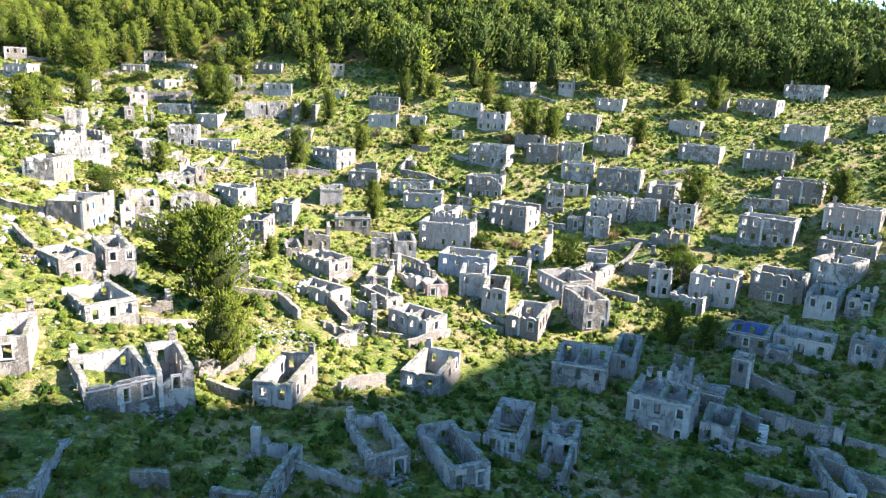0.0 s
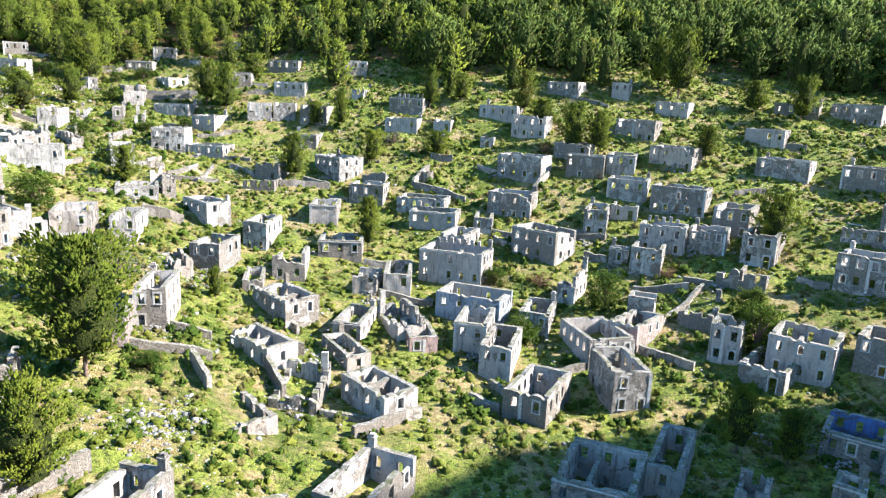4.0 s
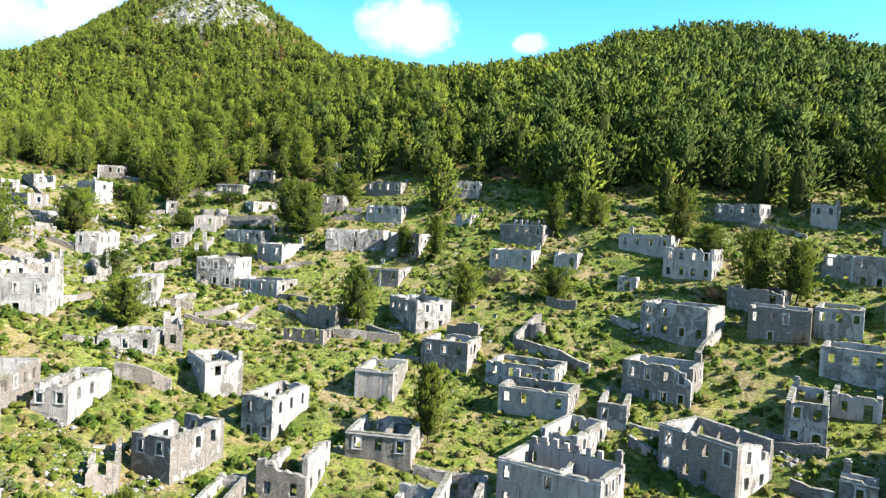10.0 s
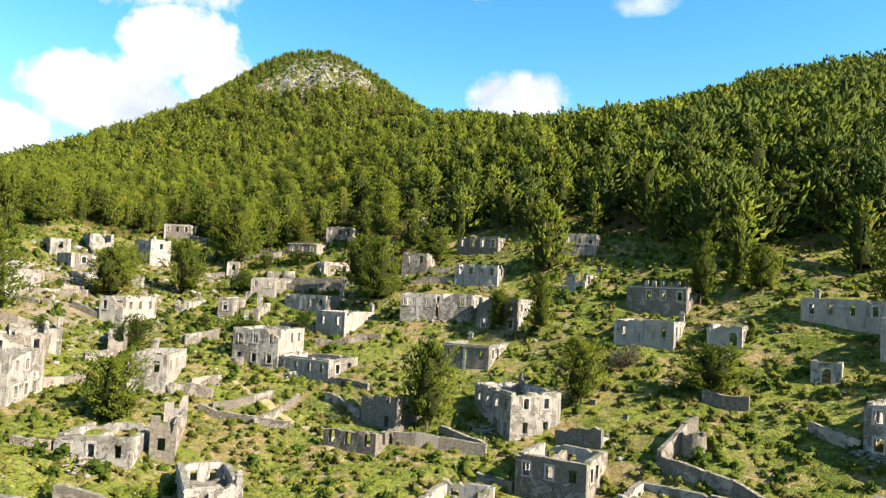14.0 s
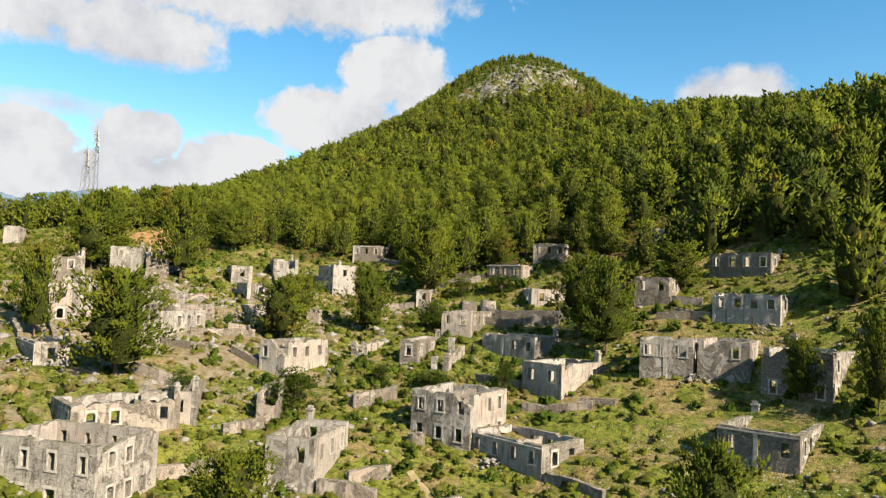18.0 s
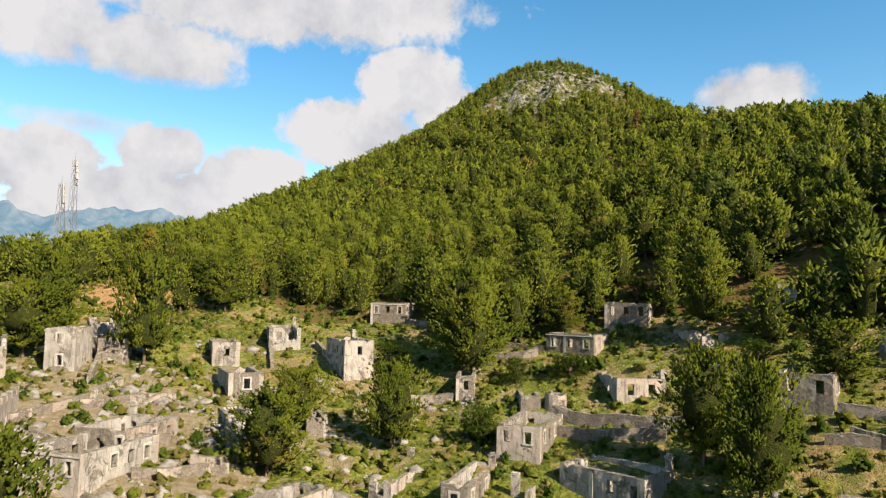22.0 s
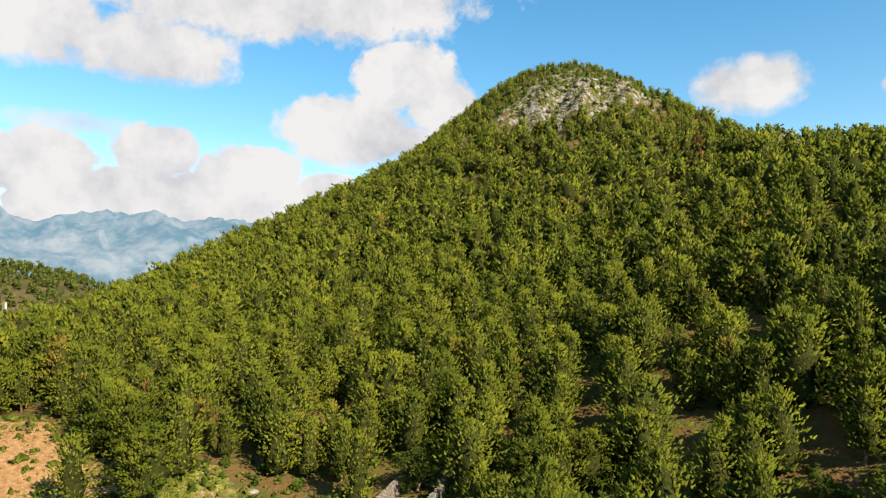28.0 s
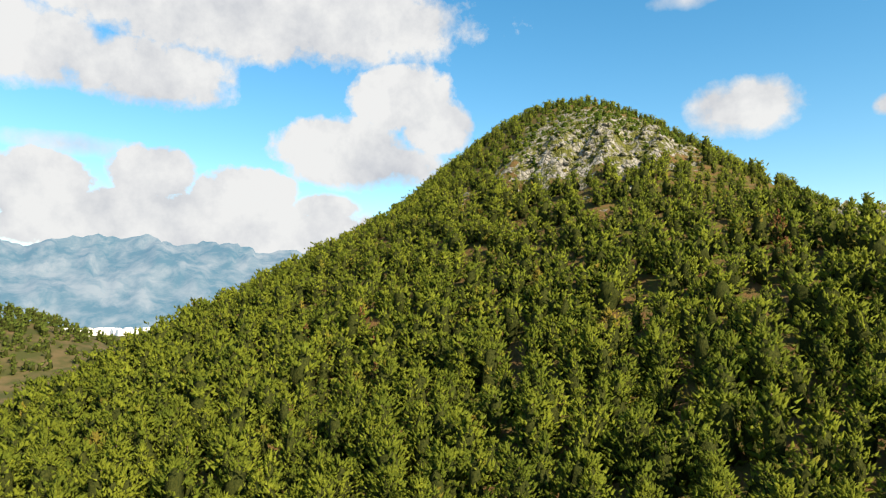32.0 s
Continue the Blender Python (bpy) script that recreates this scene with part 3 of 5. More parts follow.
    # front, back, west and east walls
    plans = ((w, (-w / 2, -d / 2, 0), 0, True), (w, (w / 2, d / 2, 0), 180, False),
             (d - 2 * t, (-w / 2, d / 2 - t, 0), -90, False), (d - 2 * t, (w / 2, -d / 2 + t, 0), 90, True))
    for k, (length, at, ang, front) in enumerate(plans):
        if length < 0.8 or ruined and k == 1 and rng.random() < 0.5 and not "w" in kind:
            continue
        ops = openings_of(length, front or rng.random() < 0.6, k)
        me = wall_mesh("wall", length, lowz, h, t, ops, crest_of(k, length), material, rng, DEEP_BLUE if "i" in kind else INSIDE)
        if me is None:
            continue
        m = pose(*at, 0, 0, ang)
        under(new("wall", me), thing, m)
        if front and not ruined:
            for o in ops:
                if rng.random() < 0.4:
                    continue
                bm = bmesh.new()
                e, out = 0.16, -0.035
                for lo, hi in (((o[0] - e, out, o[3]), (o[1] + e, 0.2, o[3] + 0.2)), ((o[0] - e, out, o[2]), (o[0], 0.2, o[3] - 0.004)),
                               ((o[1], out, o[2]), (o[1] + e, 0.2, o[3] - 0.004))):
                    box(bm, lo, hi, 0.012, rng)
                if rng.random() < 0.4:
                    # an arched head: two corner pieces under the lintel
                    rise = 0.5 * (o[1] - o[0])
                    for x0, go in ((o[0], 1), (o[1], -1)):
                        arc = [(x0, o[3] - rise * 0.75)] + [(x0 + go * rise * (1 - math.cos(a_)), o[3] - rise * 0.75 * (1 - math.sin(a_))) for a_ in (0.5, 1.0, 1.5)] + [(x0, o[3] - 0.002)]
                        rings_ = [[bm.verts.new((px, yy_, pz)) for px, pz in arc] for yy_ in (0.02, 0.2)]
                        bm.faces.new(rings_[0] if go > 0 else rings_[0][::-1])
                        for i_ in range(3):
                            bm.faces.new((rings_[0][i_], rings_[0][i_ + 1], rings_[1][i_ + 1], rings_[1][i_]))
                frame_part = part("window_surround", bm, BLUE if "b" in kind else TRIM, thing)
                frame_part.matrix_basis = m
                if o[2] > 0.2:
                    part("sill", box(bmesh.new(), (o[0] - e - 0.05, out - 0.04, o[2] - 0.12), (o[1] + e + 0.05, 0.2, o[2] - 0.004), 0.012, rng), TRIM, frame_part)
    if not ruined and not shed:
        # a projecting course below the crest, a pale strip of dressed stone, stubs of the upper wall
        if rng.random() < 0.45 and bite_wall != 0:
            part("cornice", box(bmesh.new(), (-w / 2 - 0.08, -d / 2 - 0.09, h - 0.30), (w / 2 + 0.08, -d / 2 - 0.002, h - 0.17), 0.012, rng), TRIM, thing)
        if rng.random() < 0.4:
            u = rng.choice((-w / 2 + 0.01, w / 2 - 0.37, rng.uniform(-0.15, 0.1) * w))
            part("pilaster", box(bmesh.new(), (u, -d / 2 - 0.05, lowz), (u + 0.36, -d / 2 + 0.02, h - 0.32), 0.012, rng), TRIM, thing, "pale strip of dressed stone")
        if rng.random() < 0.10:
            for i in range(int((w - 1.0) / 1.15)):
                u = -w / 2 + 0.6 + i * 1.15
                part("wall_stub", box(bmesh.new(), (u, d / 2 - t + 0.04, h - 0.2), (u + 0.5, d / 2 - 0.04, h + rng.uniform(0.55, 0.95)), 0.03, rng), WHITE, thing, "pale stub of an upper wall")
    if w > 6.2 and not shed and rng.random() < 0.75:
        s = rng.uniform(0.4, 0.6) * w - w / 2
        hh = h * rng.uniform(0.7, 0.97)
        me = wall_mesh("partition_wall", d - 2 * t - 0.02, lowz, hh, 0.4, [(d * 0.4, d * 0.4 + 0.85, 0.2, hh - 0.7)] if hh > 2.2 else [],
                       lambda v_: hh + 0.12 * math.sin(3 * v_), material, rng)
        if me:
            under(new("partition_wall", me), thing, pose(s, -d / 2 + t + 0.01, 0, 0, 0, 90))
    if not shed and rng.random() < 0.5:
        bm = bmesh.new()
        cx = rng.choice((-1, 1)) * (w / 2 - t / 2 - 0.25)
        hh = h + rng.uniform(0.6, 1.0)
        if ruined:
            box(bm, (cx - 0.36, d / 2 - t - 0.42, lowz), (cx + 0.36, d / 2 - t - 0.01, hh), 0.03, rng)
        else:
            box(bm, (cx - 0.30, d / 2 - t + 0.02, h - 0.45), (cx + 0.30, d / 2 - 0.02, hh), 0.02, rng)
            box(bm, (cx - 0.38, d / 2 - t - 0.05, hh), (cx + 0.38, d / 2 + 0.05, hh + 0.12), 0.02, rng)
            box(bm, (cx - 0.24, d / 2 - t + 0.08, hh + 0.12), (cx + 0.24, d / 2 - 0.08, hh + 0.36), 0.05, rng)
        part("chimney", bm, WHITE if rng.random() < 0.6 else material, thing, "pale plastered square chimney")
    if not ruined and not shed and rng.random() < 0.3:
        for i in range(rng.randint(2, 4)):
            yy = -d / 2 + 0.9 + i * rng.uniform(0.5, 0.9)
            if yy > d / 2 - 0.8:
                break
            bm = box(bmesh.new(), (-w / 2 + t - 0.2, yy, h - 0.75 - rng.uniform(0, 0.2)), (rng.uniform(-w * 0.2, w / 2 - t), yy + 0.13, h - 0.62), 0.03, rng)
            part("roof_beam", bm, WOOD, thing, "grey rotten roof beam")
    return thing


house(-28.2, 56.1, 38, 5.5, 8.4, 3.3)
house(-24, 57.9, 31, 2.9, 7.5, 4.4)
house(-15.1, 64.8, -7, 3.8, 8.1, 3.2)
house(-0.8, 75.9, -18, 4.5, 8.4, 3.3)
house(-5.3, 56.3, 24, 3.7, 7.6, 2.2)
house(1.4, 56.1, 23, 3.7, 8.2, 2.6)
house(7.4, 64.1, -16, 3.7, 8.2, 2.9)
house(12.6, 63.7, -17, 3.4, 4.5, 2.7)
house(11.6, 59.7, -18, 2.6, 7.4, 2.8, "r")
house(18.1, 82.4, -18, 6.5, 8, 4)
house(25.4, 88.8, -21, 3.1, 9.2, 3.1)
house(25.4, 72.5, -29, 6.7, 6.4, 4.4)
house(31.3, 70.8, -29, 3.5, 6, 2.6, "s")
house(32.2, 77, -28, 3.5, 2.6, 2.8)
house(31.1, 83.6, -25, 2.6, 3, 3.8, "r")
house(38.4, 82.8, -30, 2.3, 2.8, 3.8)
house(43.7, 93.5, -30, 5.4, 6.5, 2.8, "i")
house(50.7, 91.8, -35, 7.3, 5.9, 2.6)
house(45.4, 88.1, -32, 3.2, 2.9, 2, "s")
house(56.7, 87.2, -38, 4, 4.3, 3.5)
house(38.7, 61.2, -10, 3, 8.1, 1.7)
house(-37.6, 58, 24, 2.9, 7.3, 3.5)
house(-37.4, 72.7, 44, 5.3, 8.3, 3.2)
house(-33.9, 79.1, 28, 3.4, 3.6, 3.4, "r")
house(-45.7, 81.5, -42, 8, 4.1, 3.4)
house(-42.8, 87.9, 37, 3.6, 8.2, 4.3)
house(-54.1, 101.2, 4, 5.1, 8.5, 4.7, "b")
house(-67.1, 117.3, 8, 4.8, 8.6, 4.6)
house(-51.6, 109.6, 39, 2.2, 7.3, 4.9, "r")
house(-44.7, 107.6, -43, 7.4, 3.9, 3.9)
house(-27.3, 42.7, 11, 2.6, 7.6, 1.8, "r")
house(-13.5, 48.4, -7, 4.2, 8.1, 2, "r")
house(45, 110.5, -30, 7.1, 7.6, 4.9)
house(40.7, 108.4, -35, 5.1, 8, 2.8)
house(54, 107.7, -36, 7.7, 6, 4.5)
house(57.7, 100.9, -37, 4.2, 7.9, 3.9)
house(62.2, 99.2, -37, 3.6, 5.3, 2.7)
house(64, 109.5, 41, 8.2, 5.9, 4.6)
house(70, 117.8, -38, 8.7, 6.2, 3.2)
house(74.2, 124.9, -40, 9, 5.3, 4.5)
house(60.2, 127.2, -37, 9.5, 5.7, 5.5)
house(65.5, 140.8, -30, 8.3, 7, 2.6, "r")
house(72.1, 141.7, -34, 9.1, 6.7, 4.5)
house(73.4, 159.5, -34, 10.1, 6.1, 4)
house(86.1, 170.8, -36, 9.5, 5.7, 3.9)
house(102.7, 167.7, -38, 5.1, 7.2, 4.1)
house(84.5, 193.5, -45, 10.5, 6, 4.7)
house(101.2, 203.4, -38, 10.4, 6.5, 4.9)
house(88.5, 233, -28, 9, 6.7, 4.3)
house(72.9, 198.5, -27, 9.2, 6.9, 3.5)
house(61.9, 183.4, -30, 7.8, 6.2, 3.9)
house(60.5, 167.1, -33, 9.4, 5.8, 4.2)
house(42.7, 69.2, -36, 2.2, 2.8, 2.9, "r")
house(-81.1, 148.1, -29, 8.3, 5.3, 3.1)
house(-87.1, 165.6, 18, 3.7, 8.1, 4.2)
house(-89.2, 179.4, 26, 2.2, 8.9, 2.4, "r")
house(-99.2, 198, 43, 2.2, 7.4, 3.1)
house(-83.8, 192, 24, 4.3, 9.3, 3.5)
house(-73, 190.9, 3, 8.3, 5.8, 3)
house(-77, 181.6, 26, 2.2, 7, 2.7, "r")
house(-82, 181.5, 27, 2.3, 9.3, 3)
house(-82.1, 207.5, -40, 8.1, 5.5, 3)
house(-93.4, 213.9, 9, 6.8, 6.9, 2.9)
house(-91.2, 223.4, 15, 6, 8.2, 3.6)
house(-78.5, 218, -37, 7.7, 4, 2.9, "r")
house(-72.2, 229.4, 18, 3.8, 9.1, 2.7)
house(-63.1, 209.4, 11, 4.7, 9, 4.1)
house(-54.7, 217.7, 2, 8.3, 5.7, 3.5)
house(-48.9, 205.5, 3, 7.8, 6, 3.8)
house(-34.5, 215.5, 8, 5.6, 7, 3.9)
house(-30.3, 203.7, -4, 3, 7.9, 3.3, "r")
house(-51.8, 190.1, 18, 5.4, 5.4, 4.3)
house(-46.7, 193.5, 14, 5, 8.7, 4)
house(-38.5, 192.4, 2, 6.2, 8.4, 4.4)
house(-61.3, 183.8, 1, 5.2, 8.1, 3.6)
house(-63.3, 169.4, 13, 6.6, 7.3, 5)
house(-55.4, 169.9, -2, 8.6, 5.9, 2.9)
house(-37.9, 181.4, 5, 6.3, 9, 3.1)
house(-38.8, 164.5, -10, 5.2, 8.1, 4.7, "r")
house(-39.3, 158.5, 5, 6, 8, 2.8, "r")
house(-27.2, 169.1, -39, 8.5, 6, 4.9)
house(-18.3, 169.3, -11, 5.1, 8, 3.1, "r")
house(-18.5, 159.2, -1, 6.5, 6.5, 4.1)
house(-24.6, 149.8, 9, 4.8, 8, 3.9)
house(-54.7, 139.6, 28, 6.7, 6.7, 2.7, "w")
house(-52.7, 144.4, 42, 2.2, 8.7, 5.4, "r")
house(-42.5, 139.8, -37, 8, 4.4, 4.3)
house(-52.2, 118.5, 26, 5.1, 8.8, 4)
house(-46.8, 123, 17, 3.7, 8.1, 4)
house(-48.8, 114.9, -39, 8.8, 2.8, 1.7)
house(-56.8, 110.9, -34, 7.5, 2.2, 3.7)
house(-31.2, 135.9, 0, 3.8, 7.7, 4.6)
house(-33.6, 123, -1, 4.4, 7.5, 4.2)
house(-23.7, 127.7, 11, 4.7, 8, 5, "r")
house(-18.3, 137, 9, 6.9, 6.8, 3.9)
house(-36.6, 117, 41, 2.5, 7, 3.6, "r")
house(-30.4, 100.1, 15, 3.4, 7.6, 4.8)
house(-19.6, 112.7, -42, 8.4, 4.9, 3.9)
house(-17.6, 98.6, -37, 7.9, 3.9, 3.3)
house(-9.3, 103.5, 37, 2.9, 7.9, 1.9)
house(-10.2, 112.4, -3, 3.6, 8.3, 2.6)
house(-4.6, 114.4, 29, 3.8, 8.7, 3.9, "r")
house(-1.8, 111.5, 18, 3.5, 7.8, 2.2, "p")
house(-14.6, 84.5, 44, 4, 8, 2.4, "r")
house(-11.2, 92.4, 5, 4.7, 8.1, 3, "r")
house(-3.2, 92.9, -42, 7.4, 4.2, 3.2)
house(-32.3, 92.9, 23, 4.8, 8.7, 3.4, "pr")
house(-26.6, 119.8, 17, 2.7, 7.8, 2.2, "s")
house(-11.6, 126.3, 5, 3.5, 8.3, 3.7, "r")
house(-7.4, 128.7, 7, 4, 9.2, 3.4)
house(-17.4, 198.2, -7, 8.3, 6, 3.9)
house(-17, 188.8, -2, 7.3, 7.6, 3.5)
house(-7.7, 189.9, -3, 3.9, 7.6, 2.7)
house(5, 194.5, -13, 8.9, 5.9, 3.8)
house(12.3, 187.5, -15, 7.5, 7.3, 4.7)
house(3, 184.8, -5, 2.9, 8, 2.2, "s")
house(20.6, 206.7, -26, 7.9, 5.9, 4.2)
house(34.1, 207.4, -14, 4.1, 6.9, 4.3)
house(35.6, 187, -25, 8.7, 5.8, 4.6)
house(45.4, 198.7, -25, 7.3, 6.6, 3.7)
house(11, 170.8, -23, 9.4, 6, 5)
house(21.5, 178.7, -17, 7.3, 7.2, 4.3)
house(23.4, 171.1, -11, 7.4, 5.9, 4.6)
house(31, 174.1, -13, 5.5, 9.6, 3.9)
house(41.6, 174.3, -34, 8.9, 6.2, 4.7)
house(31, 163.4, -15, 7.3, 7.2, 4.2)
house(39.4, 156.8, -24, 9.5, 6.4, 4.9)
house(9.1, 157.1, -14, 8.1, 5.8, 4.5)
house(24.3, 152.6, -11, 3.9, 9.4, 5)
house(29.8, 156.6, -14, 4.7, 7.6, 2.7)
house(-7.6, 157.2, -6, 9.1, 5.8, 2.9)
house(-4.6, 150.8, -5, 8.3, 5.8, 3.4)
house(4.2, 151.9, -1, 3.2, 8.6, 2.8, "s")
house(0.6, 143.2, -16, 4.4, 7.8, 4)
house(14.6, 142.7, -37, 8.8, 5.9, 5.4)
house(34.1, 143.2, -18, 7.2, 4.4, 4.7)
house(41.3, 143.1, -22, 5.8, 5.6, 4)
house(47.4, 150.5, -27, 5.8, 8.9, 4.6)
house(0.9, 134, -14, 10.1, 6.4, 5.2, "w")
house(4.6, 122.8, -16, 9.4, 6.2, 4.2, "c")
house(5.3, 113.4, -6, 4.1, 7.8, 4.1)
house(8.9, 108.7, -9, 3.8, 8.5, 4.4)
house(13.2, 98.8, -21, 4.8, 8.5, 3.6)
house(22.3, 103, 13, 4.2, 8, 4.8)
house(26.4, 117.6, -35, 4, 7.6, 3.5, "p")
house(27.9, 123, -16, 3.5, 3.3, 3.6)
house(20.8, 113.5, 21, 6.1, 8.6, 3.9)
house(31.4, 139.5, -17, 4.7, 8.6, 4.4)
house(26.8, 140.3, -14, 3, 2.2, 2.8)
house(18.8, 129.5, -21, 2.6, 7, 5.1, "r")
house(37, 113.8, -24, 3.6, 5.2, 5)
house(36, 123.5, -24, 4.4, 7.8, 3.6, "r")
house(43.5, 130.7, -25, 6.7, 5.3, 3.4, "r")
house(48.7, 139.2, -28, 4.9, 9.3, 5.1)
house(13.6, 120.4, -11, 4, 7.6, 3.3)
house(-78.8, 142.3, -1, 5.5, 9, 3.1)
house(-95.2, 140.6, -4, 8.9, 3.1, 2.4, "w")
house(-130.2, 151.4, -9, 8.1, 6.2, 3.8)
house(-109.1, 145.9, -9, 4.3, 3.2, 4.6, "w")
house(-166.6, 154.2, -22, 8.4, 2.6, 3.7)
house(-107.8, 160.8, 36, 5.5, 8.2, 2.7)
house(-127.6, 179.8, -21, 7.1, 3.5, 3.3)
house(-129.9, 190.1, -27, 10.2, 4.4, 3.2)
house(-116.9, 176.8, -17, 8.2, 4, 2.9)
house(-107.1, 171.4, -17, 7.5, 2.4, 2.3)
house(-135.6, 167.3, -15, 8.3, 2.2, 2.4)
house(-136.4, 171.6, -18, 9.1, 2.6, 2.9, "r")
house(-78.5, 157.6, -37, 8.3, 2.2, 3.5, "r")
house(-142, 168.6, -11, 2.2, 2.7, 1.8)
house(-104.2, 179, -24, 7.9, 2.2, 2, "s")
house(-126.3, 208.6, 34, 5.6, 8.6, 3.5)
house(-107.1, 216.5, 26, 2.7, 7.3, 3)
house(-104.9, 208.3, 34, 2.2, 9.2, 1.6, "r")
house(-91.2, 200.2, -45, 7.9, 2.2, 1.9, "s")
house(-114.2, 191, -17, 8.1, 3.9, 5)
house(-71.4, 136.7, 31, 9.4, 6.6, 4.9, "w")
house(-65.3, 153.2, 34, 4.1, 8.2, 4.2, "w")
house(-114.2, 149.6, -23, 10, 4.4, 5.2, "rw")
house(-103.2, 156.1, 30, 6.6, 9.2, 3.8, "w")
house(-129.4, 161.3, -34, 7.5, 3.3, 4.9, "w")
house(-132.2, 167.5, -25, 9.6, 3.4, 4, "r")


# ---- field and terrace walls ----
def field_wall(x0, y0, x1, y1, h):
    rng = random.Random(int(x0 * 37 + y0 * 91))
    length = math.hypot(x1 - x0, y1 - y0)
    n = max(1, round(length / 2.2))
    thing = tagged(new("terrace_wall"), "low dry-stone terrace wall across the slope", "wall", "terrace walls")
    thing.matrix_world = pose(x0, y0, gz(x0, y0), 0, 0, math.degrees(math.atan2(y1 - y0, x1 - x0)))
    z0 = thing.matrix_world.translation.z
    for i in range(n):
        s0, s1 = length * i / n, length * (i + 1) / n
        g = [gz(x0 + (x1 - x0) * s / length, y0 + (y1 - y0) * s / length) - z0 for s in (s0, (s0 + s1) / 2, s1)]
        ph = rng.uniform(0, 6)
        me = wall_mesh("wall_length", s1 - s0 - 0.01, min(g) - 0.5, max(g) + h, 0.5, [],
                       lambda s: g[0] + (g[2] - g[0]) * s / (s1 - s0) + h * (0.97 + 0.03 * math.sin(2.3 * s + ph)) + 0.03 * math.sin(9 * s + ph), STONE, rng)
        if me:
            under(new("wall_length", me), thing, pose(s0 + 0.005, -0.25, 0))


field_wall(-10.8, 163.5, -8.4, 169.0, 1.6)
field_wall(-10.5, 163.0, 0.1, 159.5, 1.3)
field_wall(-32.5, 161.7, -26.9, 160.8, 1.2)
field_wall(-8.8, 175.5, -4.2, 175.1, 1.3)
field_wall(-50.5, 153.2, -50.6, 160.7, 0.8)
field_wall(-56.7, 151.6, -47.2, 155.4, 0.8)
field_wall(-35.9, 157.9, -26.8, 160.6, 1.2)
field_wall(12.9, 163.4, 16.0, 168.7, 1.3)
field_wall(16.6, 148.4, 24.6, 146.9, 1)
field_wall(-17.0, 96.5, -12.5, 90.9, 1.6)
field_wall(-24.6, 114.4, -16.5, 108.1, 1.2)
field_wall(-18.0, 100.9, -13.8, 101.9, 1.6)
field_wall(-22.1, 91.0, -18.5, 87.0, 1.6)
field_wall(7.9, 103.5, 12.4, 97.7, 1)
field_wall(27.8, 130.4, 35.5, 129.4, 1.2)
field_wall(20.1, 149.8, 25.2, 146.0, 1)
field_wall(49.0, 158.4, 54.8, 159.2, 1)
field_wall(28.8, 118.6, 37.5, 129.4, 0.8)
field_wall(-23.4, 63.1, -19.8, 70.1, 1.8)
field_wall(-10.1, 66.4, -6.0, 72.4, 1.5)
field_wall(38.5, 82.9, 42.4, 77.2, 1.8)
field_wall(36.9, 73.8, 42.0, 67.9, 1.8)
field_wall(38.5, 62.9, 43.1, 59.8, 1.6)
field_wall(34.8, 75.4, 36.2, 71.7, 1.6)
field_wall(-4.2, 85.8, 1.3, 92.0, 1.2)
field_wall(-11.3, 50.6, -5.7, 49.2, 1)
field_wall(-21.2, 43.6, -19.0, 44.9, 1.2)
field_wall(-49.1, 130.8, -43.6, 133.6, 1.8)
field_wall(-73.5, 164.0, -71.8, 168.5, 1.4)
field_wall(-61.1, 176.5, -54.4, 179.2, 0.8)
field_wall(-60.7, 167.5, -56.1, 169.2, 1)
field_wall(-99.4, 163.4, -97.7, 165.5, 1.4)
field_wall(-85.4, 197.6, -72.3, 200.7, 1.4)
field_wall(-77.0, 210.6, -69.5, 209.9, 1)
field_wall(-74.3, 164.0, -71.6, 168.1, 0.9)
field_wall(-56.2, 153.0, -52.9, 158.9, 0.8)
field_wall(-70.2, 142.4, -69.2, 146.8, 1.1)
field_wall(-56.4, 179.7, -52.8, 180.9, 0.7)
field_wall(-99.6, 158.3, -97.7, 166.2, 0.9)
field_wall(-87.8, 147.2, -84.9, 151.0, 1.1)
field_wall(-60.6, 153.8, -59.7, 157.5, 1.1)
field_wall(-80.2, 198.9, -74.7, 200.0, 0.9)
field_wall(-114.3, 152.0, -121.2, 164.5, 0.9)
field_wall(-73.8, 149.7, -73.7, 153.9, 1)
field_wall(-84.0, 194.1, -72.7, 198.9, 1.1)
field_wall(-117.2, 159.0, -115.9, 168.6, 0.9)
field_wall(-107.8, 157.0, -105.8, 164.0, 1.1)
field_wall(-59.3, 201.1, -55.4, 202.3, 0.9)
# yard walls that run on from the corners of some houses
rng = random.Random(77)
for x, y, ca, sa, w, d in HOUSES[::2]:
    go = rng.choice((-1, 1))
    u0, v0, run = go * (w / 2 + 0.3), -d / 2 + 0.3, rng.uniform(3.5, 8.0)
    ends = [(x + ca * u - sa * v0, y + sa * u + ca * v0) for u in (u0, u0 + go * run / 2, u0 + go * run)]
    if all(abs((ex - hx) * hc + (ey - hy) * hs) > hw / 2 + 0.6 or abs(-(ex - hx) * hs + (ey - hy) * hc) > hd / 2 + 0.6
           for ex, ey in ends[1:] for hx, hy, hc, hs, hw, hd in HOUSES):
        field_wall(*ends[0], *ends[2], rng.uniform(0.6, 1.2))


